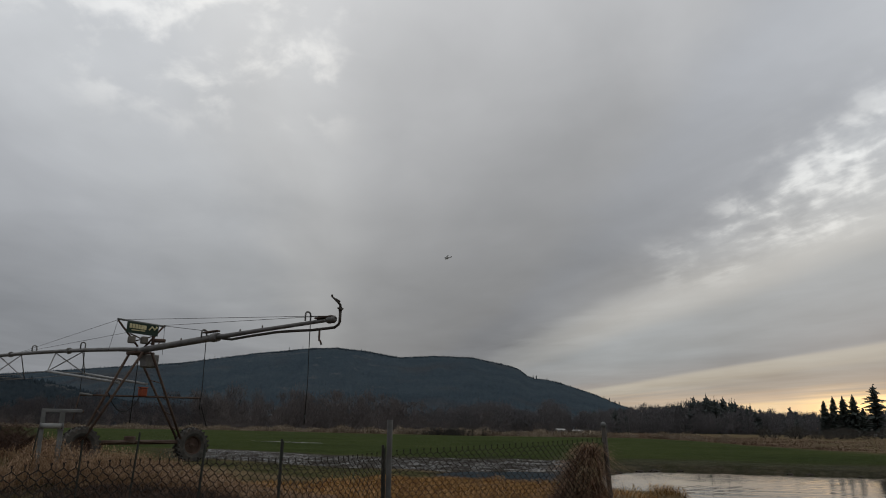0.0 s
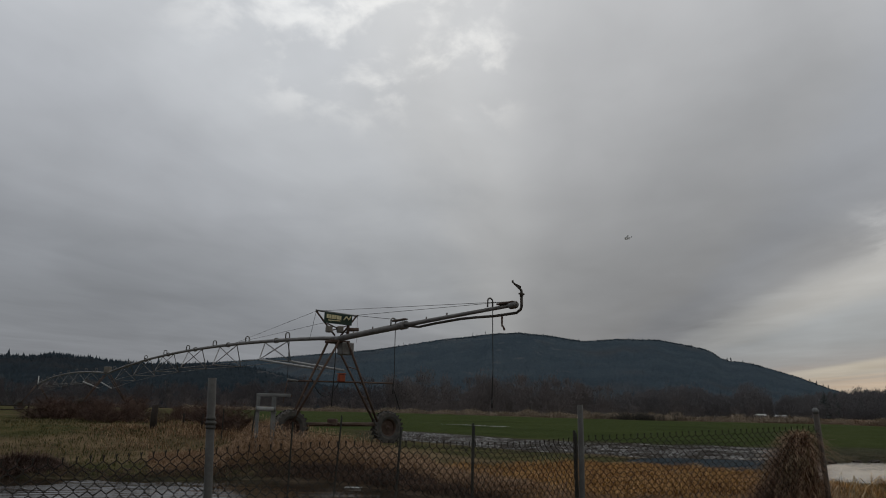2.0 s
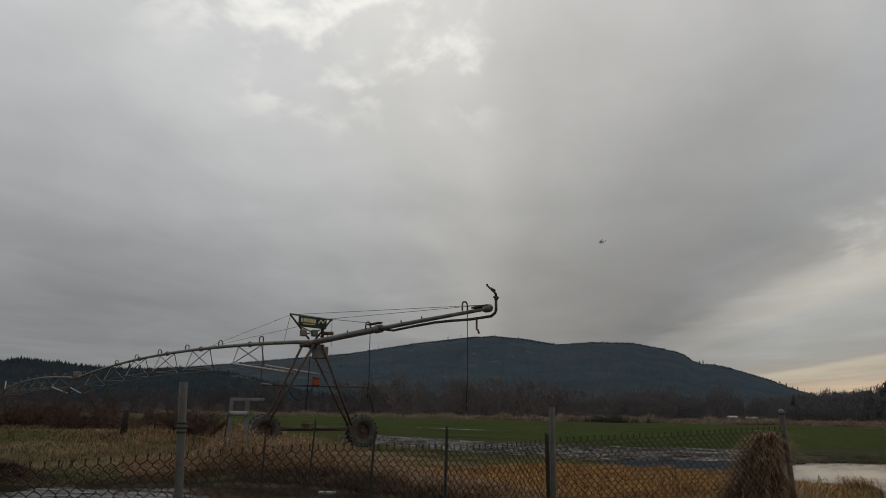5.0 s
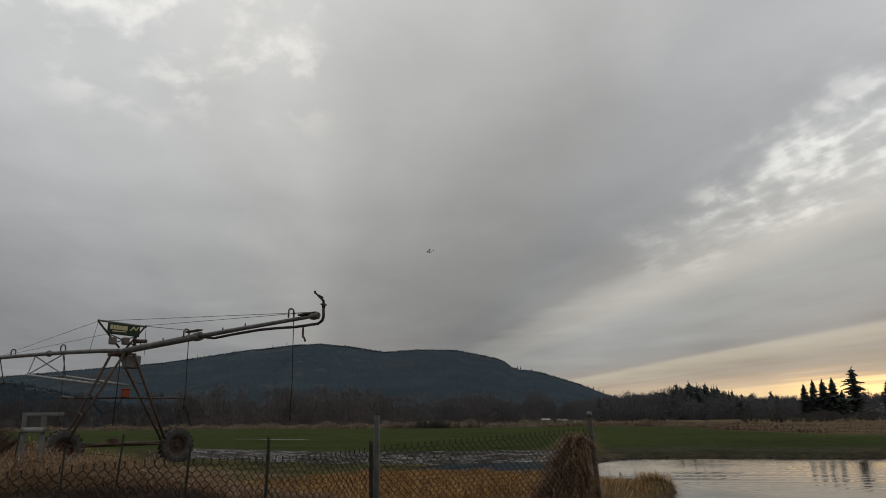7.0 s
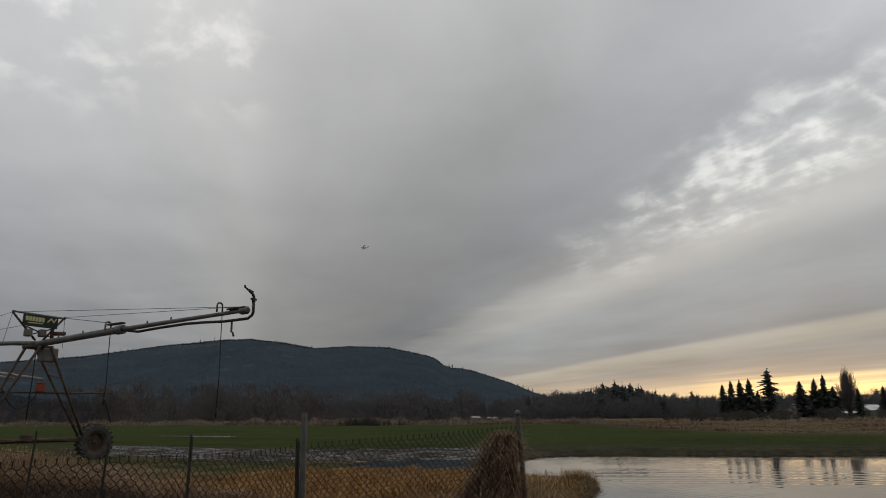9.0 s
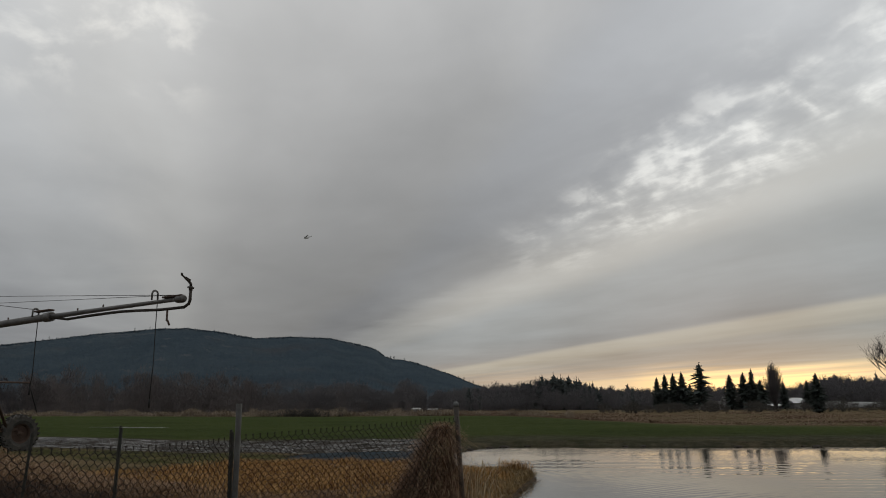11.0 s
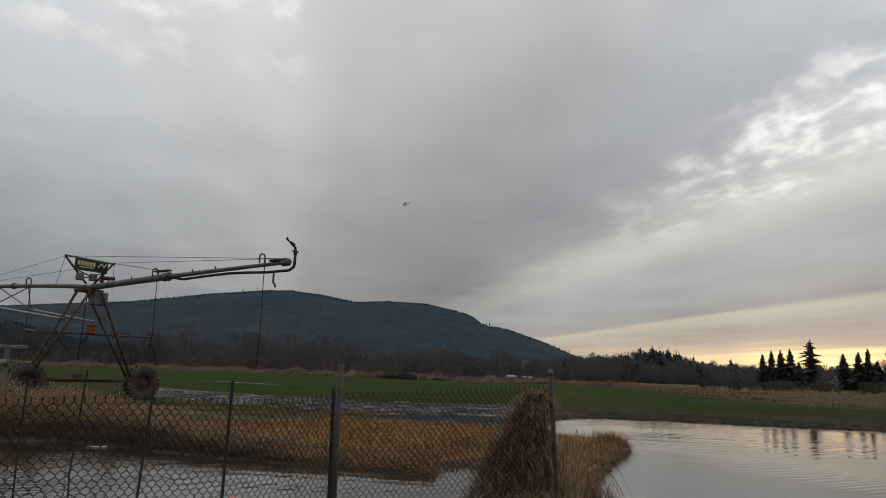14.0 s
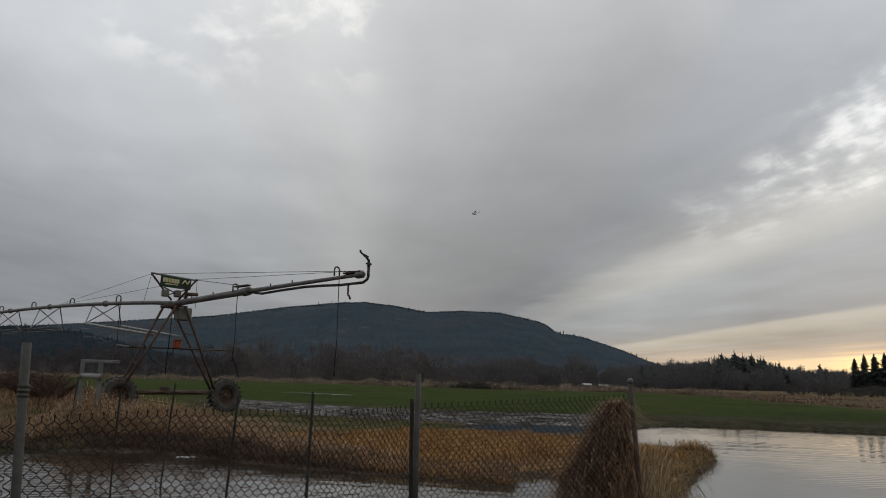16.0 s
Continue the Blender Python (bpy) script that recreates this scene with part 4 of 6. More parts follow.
h = rng.uniform(.07, .27, len(x)) * (1 + .35 * waves(x, y, .9) + .35 * waves(x, y, 3.7, 2.0)) * np.interp(d, [0, 1.5], [.6, 1])
blades("marsh_grass", "matted dry golden marsh grass", M["gold_grass"], x, y, z, h, rng.uniform(.4, 1.9, len(x)), rng.uniform(.006, .015, len(x)), 31)
x, y, z, az, r, d = scatter(60000, 17, 28, 8.5, 20, lambda x, y, az, r, d: (d < .7) & (x > 3.0))
blades("marsh_grass", "dry grass fringing the spit in the water", M["tussock"], x, y, z, rng.uniform(.08, .3, len(x)), rng.uniform(.5, 2.2, len(x)), rng.uniform(.004, .010, len(x)), 41, .7)
# tall dead weeds on the bank: thin stems and a tangle of short curled leaves
def weed_top(x, y, az):
    return np.interp(az, [-30, -23, -21.3, -20, -18, -14, -8, -3, 3, 12], [.10, .16, .34, .70, .74, .54, .36, .22, .15, .12]) * (1 + .28 * waves(x, y, 1.7, 2.0) + .25 * waves(x, y, 4.3))


x, y, z, az, r, d = scatter(250000, -27, 12, 11.5, 25, lambda x, y, az, r, d: (d < np.interp(az, [-27, -21, -14, -6, 2, 12], [6, 5.5, 5.0, 2.8, 1.4, .7]) * (1 + .35 * waves(x, y, 1.3))) & (d > np.interp(az, [-12, -4, 0], [1.0, .4, .05]) * (1 + .6 * waves(x, y, 2.7, 1.0))) & (waves(x, y, 3.1, 1.0) + waves(x, y, 7.3, 2.0) + rng.normal(0, .7, len(x)) > -.6))
top_ = weed_top(x, y, az)
stem = rng.random(len(x)) < .16
blades("bank_weeds", "tall dead reddish-brown weeds along the pond bank", M["weed"], x[stem], y[stem], z[stem], top_[stem] * rng.uniform(.4, 1.15, stem.sum()), rng.uniform(.1, 1.1, stem.sum()), rng.uniform(.003, .007, stem.sum()), 32, .6)
leaf = ~stem
up_ = rng.random(leaf.sum()) ** .8
blades("bank_weeds", "tangled curled leaves of the dead bank weeds", M["weed"], x[leaf], y[leaf], z[leaf] + top_[leaf] * .85 * up_, rng.uniform(.04, .15, leaf.sum()), rng.uniform(.4, 2.6, leaf.sum()), rng.uniform(.004, .010, leaf.sum()), 40, .7)
pick = leaf & (rng.random(len(x)) < .3) & (top_ > .2)
xs, ys, zs, hs = x[pick], y[pick], z[pick], top_[pick]
blades("weed_heads", "pale fluffy seed heads on the dead weeds", M["weed_head"], xs, ys, zs + hs * rng.uniform(.6, 1.1, len(xs)), rng.uniform(.03, .10, len(xs)), rng.uniform(.3, 2.2, len(xs)), rng.uniform(.006, .016, len(xs)), 38, .6)
# dark sedge hanging over the water's edge
x, y, z, az, r, d = scatter(150000, -34, 1, 11.5, 22, lambda x, y, az, r, d: d < np.interp(az, [-34, -20, -10, -3, 1], [1.0, 2.0, 2.2, 1.2, .3]) * (1 + .4 * waves(x, y, 1.9, 3.0)))
h = np.interp(az, [-34, -20, -12, -4, 1], [.10, .14, .34, .25, .12]) * rng.uniform(.3, 1.2, len(x)) * (1 + .35 * waves(x, y, 2.3, 1.0) + .3 * waves(x, y, 5.9))
blades("bank_sedge", "dark matted dead sedge overhanging the water's edge", M["sedge"], x, y, z, h, rng.uniform(.3, 2.2, len(x)), rng.uniform(.004, .011, len(x)), 39, .6)
# pasture
x, y, z, az, r, d = scatter(46000, -46, -17, 16, 48)
blades("pasture_grass", "short winter pasture, green and straw-brown", M["pasture"], x, y, z, rng.uniform(.05, .16, len(x)) * (1 + .5 * waves(x, y, .8)), rng.uniform(.2, 1.2, len(x)), rng.uniform(.012, .03, len(x)), 33)
# pale reeds about the old fence line
x, y, z, az, r, d = scatter(30000, -31, -16, 25, 44, lambda x, y, az, r, d: waves(x, y, .6, 3) + rng.normal(0, .4, len(x)) > np.interp(az, [-31, -27, -22, -16], [.6, .2, -.2, .1]))
blades("dry_reeds", "pale dry reeds along the old wire fence", M["weed"], x, y, z, rng.uniform(.08, .42, len(x)) * np.interp(az, [-31, -25, -22, -16], [.6, .8, 1.1, 1.1]) * (1 + .5 * waves(x, y, 1.9) + .3 * waves(x, y, 4.1, 2.0)), rng.uniform(.2, 1.5, len(x)), rng.uniform(.008, .018, len(x)), 34, .5)
# brown strip beyond the crop
az = rng.uniform(17, 62, 58000)
r = field_edge(az) + rng.uniform(0, 1, len(az)) ** 1.5 * np.interp(az, [17, 26, 30, 40, 62], [60, 60, 80, 95, 95])
x, y = r * np.sin(np.radians(az)), r * np.cos(np.radians(az))
blades("rough_grass", "rough brown grass strip beyond the green field", M["strip"], x, y, ground_z(x, y), np.interp(az, [17, 26, 29, 34, 62], [3.6, 3.2, 1.8, 1.15, 1.0]) * rng.uniform(.05, .24, len(x)) * (.5 + 1.5 * np.clip(waves(x, y, .22) + .6 * waves(x, y, .6, 2.0), 0, 1.5)), rng.uniform(.8, 2.4, len(x)), rng.uniform(.03, .08, len(x)), 35)
az = rng.uniform(-25, 20, 46000)
r = field_edge(az) + rng.uniform(0, 25, len(az))
x, y = r * np.sin(np.radians(az)), r * np.cos(np.radians(az))
blades("rough_grass", "tufted brown grass at the field's far edge", M["tuft"], x, y, ground_z(x, y), rng.uniform(.4, 1.0, len(x)) * np.clip(1.0 + .9 * waves(x, y, .3) + .7 * waves(x, y, .9), .2, 2.3), rng.uniform(.4, 1.6, len(x)), rng.uniform(.05, .13, len(x)), 36)
spots = []
for _ in range(420):
    az_ = rng.uniform(-26, 19)
    if math.sin(az_ * 1.1) + math.sin(az_ * 2.7 + 1) + rng.normal(0, .6) < -.2:
        continue
    x_, y_ = polar(az_, float(field_edge(az_)) + rng.uniform(2, 16))
    spots.append((x_, y_, float(ground_z(x_, y_)) - .1, rng.uniform(.6, 1.9)))
flat_kinds = [([(v[0] * 1.7, v[1] * 1.7, v[2]) for v in q], f) for q, f in (crown_shape(150 + k, 120, .34, .0, 1.5) for k in range(5))]
wood("edge_brush", "low bare brush along the field's far edge", flat_kinds, M["twig"], spots, 25)
spots = []
for _ in range(1500):
    az_ = rng.uniform(-25, 29)
    x_, y_ = polar(az_, float(field_edge(az_)) + rng.uniform(0, 9))
    tall = rng.uniform(.5, 1.5) * (1 + .5 * math.sin(az_ * 2.1) * math.sin(az_ * .83 + 1))
    spots.append((x_, y_, float(ground_z(x_, y_)) - .1, tall * (.75 if az_ > 12 else 1)))
wood("edge_tussocks", "pale brown grass tussocks heaped along the field's edge", flat_kinds, M["tuft"], spots, 30)
spots = []
for _ in range(110):
    az_ = rng.normal(8.6, 1.1)
    x_, y_ = polar(az_, float(field_edge(az_)) - rng.uniform(0, 3))
    spots.append((x_, y_, float(ground_z(x_, y_)) - .1, rng.uniform(.9, 1.7)))
wood("edge_brush", "dark bramble heap at the edge of the green field", flat_kinds, M["hedge"], spots, 31)
# green crop in drilled rows, nearest part
az, r = rng.uniform(-25, 58, 40000), 30 + 60 * rng.random(40000) ** 1.4
x, y = r * np.sin(np.radians(az)), r * np.cos(np.radians(az))
ok = (r > crop_near(az) + waves(x, y, 1.0)) & (r < field_edge(az)) & (shore_distance(x, y) > .5) & ((az > -19) | (r > 60))
x, y, r = x[ok], y[ok], r[ok]
z = ground_z(x, y)
blades("crop_rows", "young green winter crop", M["crop"], x, y, z, rng.uniform(.03, .06, len(x)), rng.uniform(1.6, 3.5, len(x)), rng.uniform(.02, .05, len(x)) * np.clip(r / 50, 1, 3), 37)

# ---------------------------------------------------------------- brambles and brush
shrub_kinds = [twig_shape(200 + k, 1.2, 1.2, 3, [24, 9, 5], .03, .02, .3, .6, .1, True) for k in range(3)]
rb = random.Random(17)
for k in range(26):
    az, r, s = rb.uniform(-34.6, -22.6), rb.uniform(36, 45), rb.uniform(.75, 1.25)
    if k > 22:
        az, r, s = (-21.9, -21.0, -20.3)[k - 23], (31, 30, 31)[k - 23], 1.0
    x, y = polar(az, r)
    g = thing("bramble", "dark leafless bramble thicket", "shrub", "brambles by the pasture", (x, y, float(ground_z(x, y)) - .5 * s))
    sv, sf = shrub_kinds[k % 3]
    part("stem_mass", ([(v[0] * s * 1.9, v[1] * s * 1.9, v[2] * s * 1.3) for v in sv], sf), M["bramble"], g)
    g.rotation_euler[2] = k * 1.1


def reed_clump(name, label, x0, y0, rx, ry, h, count, seed, mat, width=.014, lean=(.05, .9), category="reeds"):
    rg = np.random.default_rng(seed)
    a, q = rg.uniform(0, 6.28, count), np.sqrt(rg.random(count))
    x, y = x0 + rx * q * np.cos(a), y0 + ry * q * np.sin(a)
    hh = h * (1 - .55 * q ** 1.5) * rg.uniform(.55, 1.1, count)
    z = np.maximum(ground_z(x, y), -.05)
    return blades(name, label, mat, x, y, z, hh, rg.uniform(*lean, count) * (0.4 + q), rg.uniform(.5, 1.4, count) * width, seed + 1, .7, category)


def leaning_clump(cx, cy, rx, ry, tx, ty, h, count, seed):
    """Reeds rising from a broad foot and drawing together at the top against the fence."""
    rg = np.random.default_rng(seed)
    a, q = rg.uniform(0, 6.28, count), np.sqrt(rg.random(count))
    fx, fy = cx + rx * q * np.cos(a), cy + ry * q * np.sin(a)
    fz = np.maximum(ground_z(fx, fy), 0) - .03
    t = 1 - q ** 1.3 * rg.uniform(.4, 1.0, count) * .75
    t = t * rg.uniform(.35, 1.05, count)
    ex, ey, ez = fx + (tx - fx) * t * .85 + rg.normal(0, .05, count), fy + (ty - fy) * t * .85 + rg.normal(0, .05, count), fz + h * t
    b = rg.uniform(0, 6.28, count)
    w = rg.uniform(.0015, .0045, count)
    sx, sy = np.cos(b) * w, np.sin(b) * w
    dl = rg.uniform(.06, .36, count)
    dx, dy, dz = ex + np.cos(b + 1.6) * dl, ey + np.sin(b + 1.6) * dl, ez - dl * rg.uniform(-.3, 1.1, count)
    mx, my, mz = (fx + ex) / 2 + rg.normal(0, .11, count), (fy + ey) / 2 + rg.normal(0, .09, count), fz + (ez - fz) * .55
    vs = np.stack([np.stack(p, -1) for p in ((fx - sx, fy - sy, fz), (fx + sx, fy + sy, fz), (mx + sx, my + sy, mz), (mx - sx, my - sy, mz), (ex + sx, ey + sy, ez), (ex - sx, ey - sy, ez), (dx, dy, dz))], 1).reshape(-1, 3)
    i = np.arange(count) * 7
    fs = list(zip(i, i + 1, i + 2, i + 3)) + list(zip(i + 3, i + 2, i + 4, i + 5)) + list(zip(i + 5, i + 4, i + 6))
    ob = part("reed_clump", (vs.tolist(), [tuple(int(k) for k in f) for f in fs]), M["reed"])
    return tagged(ob, "tall brown reed clump leaning on the chain-link fence", "reeds", kind="stuff")


leaning_clump(2.18, 7.02, .42, .36, 2.44, 7.02, 1.36, 1000, 301)
rg = np.random.default_rng(309)
n = 26000
t = rg.random(n) ** 1.1
a, q = rg.uniform(0, 6.28, n), rg.random(n) ** .4 * (1 - .9 * t ** 1.7)
x, y = 2.24 + .22 * t + np.where(np.cos(a) > 0, .34, .60) * q * np.cos(a), 7.02 + .38 * q * np.sin(a)
blades("reed_clump", "tangled drooping leaves of the dead reeds", M["reed"], x, y, .1 + 1.34 * t, rg.uniform(.05, .17, n), rg.uniform(.6, 2.8, n), rg.uniform(.002, .0055, n), 310, .75, "reeds")


def arching(name, label, mat, base, h, way, reach, width, seed, droop=.6, category="reeds"):
    """Long leaves that rise, lean over and hang at the tip, six pieces each."""
    rg = np.random.default_rng(seed)
    n = len(base)
    f = np.linspace(0, 1, 7)
    rise = np.sin(f * math.pi * .5) - droop * f ** 4 * .5
    bend = rg.uniform(.5, 1.3, n)
    d = np.stack([np.cos(way), np.sin(way), np.zeros(n)], -1)
    s = np.stack([-np.sin(way + .7), np.cos(way + .7), np.zeros(n)], -1)
    line = base[:, None, :] + np.array([0, 0, 1.0]) * (h[:, None] * (rise - (bend[:, None] - .8) * .35 * f ** 5))[:, :, None] + d[:, None, :] * (reach[:, None] * f ** 2)[:, :, None]
    line += rg.normal(0, .012, line.shape) * f[None, :, None]
    wide = (width[:, None] * (1 - .85 * f ** 2))[:, :, None] * s[:, None, :]
    vs = np.stack([line - wide, line + wide], 2).reshape(-1, 3)
    fs = [tuple(14 * i + 2 * k + q for q in (0, 1, 3, 2)) for i in range(n) for k in range(6)]
    return tagged(part(name, (vs.tolist(), fs), mat), label, category, kind="stuff")


def foot(n, x0, x1, y0, y1, z=0.0):
    q = np.stack([rg.uniform(x0, x1, n), rg.uniform(y0, y1, n), np.zeros(n)], -1)
    q[:, 2] = np.maximum(ground_z(q[:, 0], q[:, 1]), -.03) + z
    return q


n = 300
arching("reed_clump", "pale curling reed leaves round the clump's foot", M["pale_reed"], foot(n, 1.7, 2.6, 6.65, 6.95), rg.uniform(.2, .62, n), rg.uniform(3.3, 6.2, n), rg.uniform(.1, .42, n), rg.uniform(.003, .0075, n), 305, 1.1)
n = 520
t = rg.random(n) ** 1.3
q = np.stack([2.22 + .22 * t + .5 * (1 - .8 * t) * rg.uniform(-1.1, .6, n), 6.82 + .1 * t + rg.uniform(-.08, .08, n), .2 + 1.08 * t], -1)
arching("reed_clump", "pale dead leaves hanging from the reed clump", M["pale_reed"], q, rg.uniform(.04, .16, n), rg.uniform(3.0, 6.4, n), rg.uniform(.05, .22, n), rg.uniform(.002, .005, n), 311, 1.8)
n = 110
arching("reed_clump", "long pale reeds arching beside the end post", M["pale_reed"], foot(n, 2.62, 2.95, 6.95, 7.4), rg.uniform(.6, 1.38, n), rg.normal(.1, .8, n), rg.uniform(.12, .6, n), rg.uniform(.003, .0065, n), 307, 1.2)
n = 900
arching("reed_clump", "loose brown reeds at the foot of the end post", M["reed"], foot(n, 2.72, 3.4, 7.05, 7.8), rg.uniform(.15, .62, n), rg.uniform(0, 6.28, n), rg.uniform(.08, .4, n), rg.uniform(.002, .006, n), 303, .9)
n = 42
arching("reed_clump", "dark reed stems sprawling over the water", M["reed"], foot(n, 3.0, 3.5, 7.9, 9.2), rg.uniform(.08, .3, n), rg.normal(-.2, .45, n), rg.uniform(.4, 1.1, n), rg.uniform(.003, .006, n), 304, 1.3)
for k, (cx, cy, rx, ry, h, n) in enumerate(((3.6, 9.7, .45, .6, .38, 2600), (4.35, 11.5, .55, .8, .36, 3200), (5.25, 13.5, .6, 1.0, .34, 3600), (6.4, 15.5, .6, .9, .34, 3200), (7.9, 17.2, .4, .5, .42, 2200))):
    reed_clump("marsh_tussock", "straw-coloured tussock on the spit in the water", cx, cy, rx, ry, h, n, 320 + k, M["tussock"], .008, (.4, 1.9), "grass")
    n2 = n // 6
    arching("marsh_tussock", "pale seed stems standing out of the marsh tussock", M["gold_grass"], foot(n2, cx - rx * .8, cx + rx * .8, cy - ry * .8, cy + ry * .8), rg.uniform(.25, 1.0, n2) * h * 1.2, rg.uniform(0, 6.28, n2), rg.uniform(.1, .4, n2), rg.uniform(.002, .005, n2), 330 + k, 1.0, "grass")
for k, (az, r, s) in enumerate(((-36.4, 20.6, .55), (-35.0, 20.8, .62), (-33.9, 21, .5))):
    x, y = polar(az, r)
    reed_clump("dark_weed_mound", "dark heap of dead weeds at the water's edge", x, y, .6, .5, s, 2600, 340 + k, M["bramble"], .016, (.5, 1.9), "weeds")

# ---------------------------------------------------------------- centre-pivot irrigation machine
T1 = Vector((-6.8, 27.0, 0))
P = Vector((0.66, -0.75, 0)).normalized()   # along the pipe, towards its free end
W = Vector((0.75, 0.66, 0)).normalized()    # the way that the wheels roll
PIPE_Z = 4.25
UP = Vector((0, 0, 1))


def gz(p):
    return float(ground_z(p.x, p.y))


pivot = thing("irrigation_machine", "galvanised centre-pivot irrigation machine with wheeled towers and arched pipe spans", "irrigation machine")


def at(tower, p, w, z):
    q = tower + P * p + W * w
    return Vector((q.x, q.y, z))


def wheel(tower, side, parent):
    c = at(tower, 0.0, 2.28 if side > 0 else -1.70, 0)
    R, wd = 0.59, 0.38
    c.z = gz(c) + R - 0.03
    tread, n = bmesh.new(), 48
    prof = [(-wd / 2 * .7, R * .55), (-wd / 2, R * .72), (-wd / 2 * .95, R * .93), (-wd / 2 * .5, R), (wd / 2 * .5, R), (wd / 2 * .95, R * .93), (wd / 2, R * .72), (wd / 2 * .7, R * .55)]
    rings = []
    for k in range(n):
        a = 2 * math.pi * k / n
        rad = W * math.cos(a) + UP * math.sin(a)
        rings.append([tread.verts.new(P * u + rad * v) for u, v in prof])
    for k in range(n):
        r0, r1 = rings[k], rings[(k + 1) % n]
        for j in range(len(prof) - 1):
            tread.faces.new((r0[j], r1[j], r1[j + 1], r0[j + 1]))
    for k in range(22):            # angled lugs
        for s in (-1, 1):
            a = 2 * math.pi * (k + (0.5 if s > 0 else 0)) / 22
            rad, tan = W * math.cos(a) + UP * math.sin(a), -W * math.sin(a) + UP * math.cos(a)
            o = rad * (R + .005)
            pts = [o + P * s * .01 - tan * .03, o + P * s * .01 + tan * .03, o + P * s * wd * .52 + tan * .12 - rad * .03, o + P * s * wd * .52 + tan * .05 - rad * .03]
            lo = [tread.verts.new(q - rad * .02) for q in pts]
            hi = [tread.verts.new(q + rad * .045) for q in pts]
            tread.faces.new(hi)
            for j in range(4):
                tread.faces.new((lo[j], lo[(j + 1) % 4], hi[(j + 1) % 4], hi[j]))
    w = part("wheel", bars(([-P * .1, P * .1], .09), ([-P * .22, P * .22], .05), sides=12), M["rust"], parent)
    w.location = c
    part("tyre", tread, M["rubber"], w, "lugged muddy tractor tyre")
    rim = bmesh.new()
    rr = []
    for u, v in ((-.13, R * .56), (-.10, R * .50), (-.03, R * .46), (-.03, R * .14), (.03, R * .14), (.03, R * .46), (.10, R * .50), (.13, R * .56)):
        rr.append([rim.verts.new(P * u + (W * math.cos(a) + UP * math.sin(a)) * v) for a in (2 * math.pi * k / 24 for k in range(24))])
    for r0, r1 in zip(rr, rr[1:]):
        for k in range(24):
            rim.faces.new((r0[k], r0[(k + 1) % 24], r1[(k + 1) % 24], r1[k]))
    part("rim", rim, M["rust"], w, "rusty steel rim")
    return c


def tower_at(tower, full):
    cl, cr = wheel(tower, -1, pivot), wheel(tower, 1, pivot)
    beam_z = {-1: cl.z + .12, 1: cr.z + .12}
    for s in (-1, 1):
        foot = at(tower, 0, 1.82 if s > 0 else -1.72, beam_z[s])
        for p in (-1, 1):
            top_ = at(tower, p * .48, s * .16, PIPE_Z - .12)
            part("tower_leg", bars(([foot + P * p * .12, top_], .045), sides=6), M["rust"], pivot, "rusty angle-iron tower leg")
        for f in (.12, .3, .48, .66):
            a = (foot + P * .12).lerp(at(tower, .48, s * .16, PIPE_Z - .12), f)
            b = (foot - P * .12).lerp(at(tower, -.48, s * .16, PIPE_Z - .12), f + .05)
            part("leg_brace", bars(([a, b], .02), sides=5), M["rust"], pivot)
    part("base_beam", bars(([at(tower, 0, -1.7, beam_z[-1]), at(tower, 0, 2.2, beam_z[1])], .075), sides=8), M["rust"], pivot, "rusty base beam between the wheels")
    part("drive_motor", block((.34, .26, .24), at(tower, .0, -.05, (beam_z[-1] + beam_z[1]) / 2 + .08), .03), M["rust"], pivot)
    for s in (-1, 1):
        part("drive_shaft", bars(([at(tower, .1, s * .15, (beam_z[-1] + beam_z[1]) / 2 + .02), at(tower, .1, s * 1.8, beam_z[s] - .05)], .025), sides=6), M["rust"], pivot)
    if not full:
        return
    # cross bar with drooping ends
    zb = 2.68
    part("boom", bars(([at(tower, .1, -1.95, zb - .06), at(tower, .1, 2.42, zb)], .035), sides=6), M["rust"], pivot, "rusty sprinkler boom across the tower")
    part("boom", bars(([at(tower, .1, -1.95, zb - .02), at(tower, .1, -1.55, zb - .06)], .045), sides=6), M["galv"], pivot)
    part("boom_drop", bars(([at(tower, .1, 2.40, zb), at(tower, .1, 2.46, zb - .2), at(tower, .1, 2.78, zb - 1.0)], .018), sides=6), M["black"], pivot, "hanging black drop hose")
    part("boom_drop", bars(([at(tower, .1, -1.95, zb - .05), at(tower, .1, -2.02, zb - .5), at(tower, .1, -2.06, zb - .85)], .018), sides=6), M["rust"], pivot)
    part("drop_hose", bars(([at(tower, .2, -.15, PIPE_Z - .2), at(tower, .2, -.17, 3.0), at(tower, .2, -.22, 1.75)], .018), sides=6), M["black"], pivot, "hanging black drop hose")
    box = part("control_box", block((.25, .2, .28), at(tower, .16, .15, zb + .11), .03, Matrix.Rotation(math.atan2(W.y, W.x), 4, "Z")), M["orange"], pivot, "faded orange control box")
    part("lid", block((.28, .23, .035), at(tower, .16, .15, zb + .265), .01, Matrix.Rotation(math.atan2(W.y, W.x), 4, "Z")), M["orange"], box)
    loop = [at(tower, .16, .1 - 1.15 * f, zb + .05 - .62 * math.sin(math.pi * f) ** .8) for f in (0, .1, .25, .4, .55, .7, .85, 1)]
    part("cable", bars((loop, .018), sides=5), M["black"], pivot, "sagging black cable")
    # gear and boxes at the pipe
    rz = Matrix.Rotation(math.atan2(W.y, W.x), 4, "Z")
    part("junction_box", block((.22, .2, .25), at(tower, .05, -.40, PIPE_Z + .32), .03, rz), M["box"], pivot, "weathered grey-beige electrical box")
    part("junction_box", block((.22, .2, .25), at(tower, .05, .06, PIPE_Z + .34), .03, rz), M["box"], pivot, "weathered grey-beige electrical box")
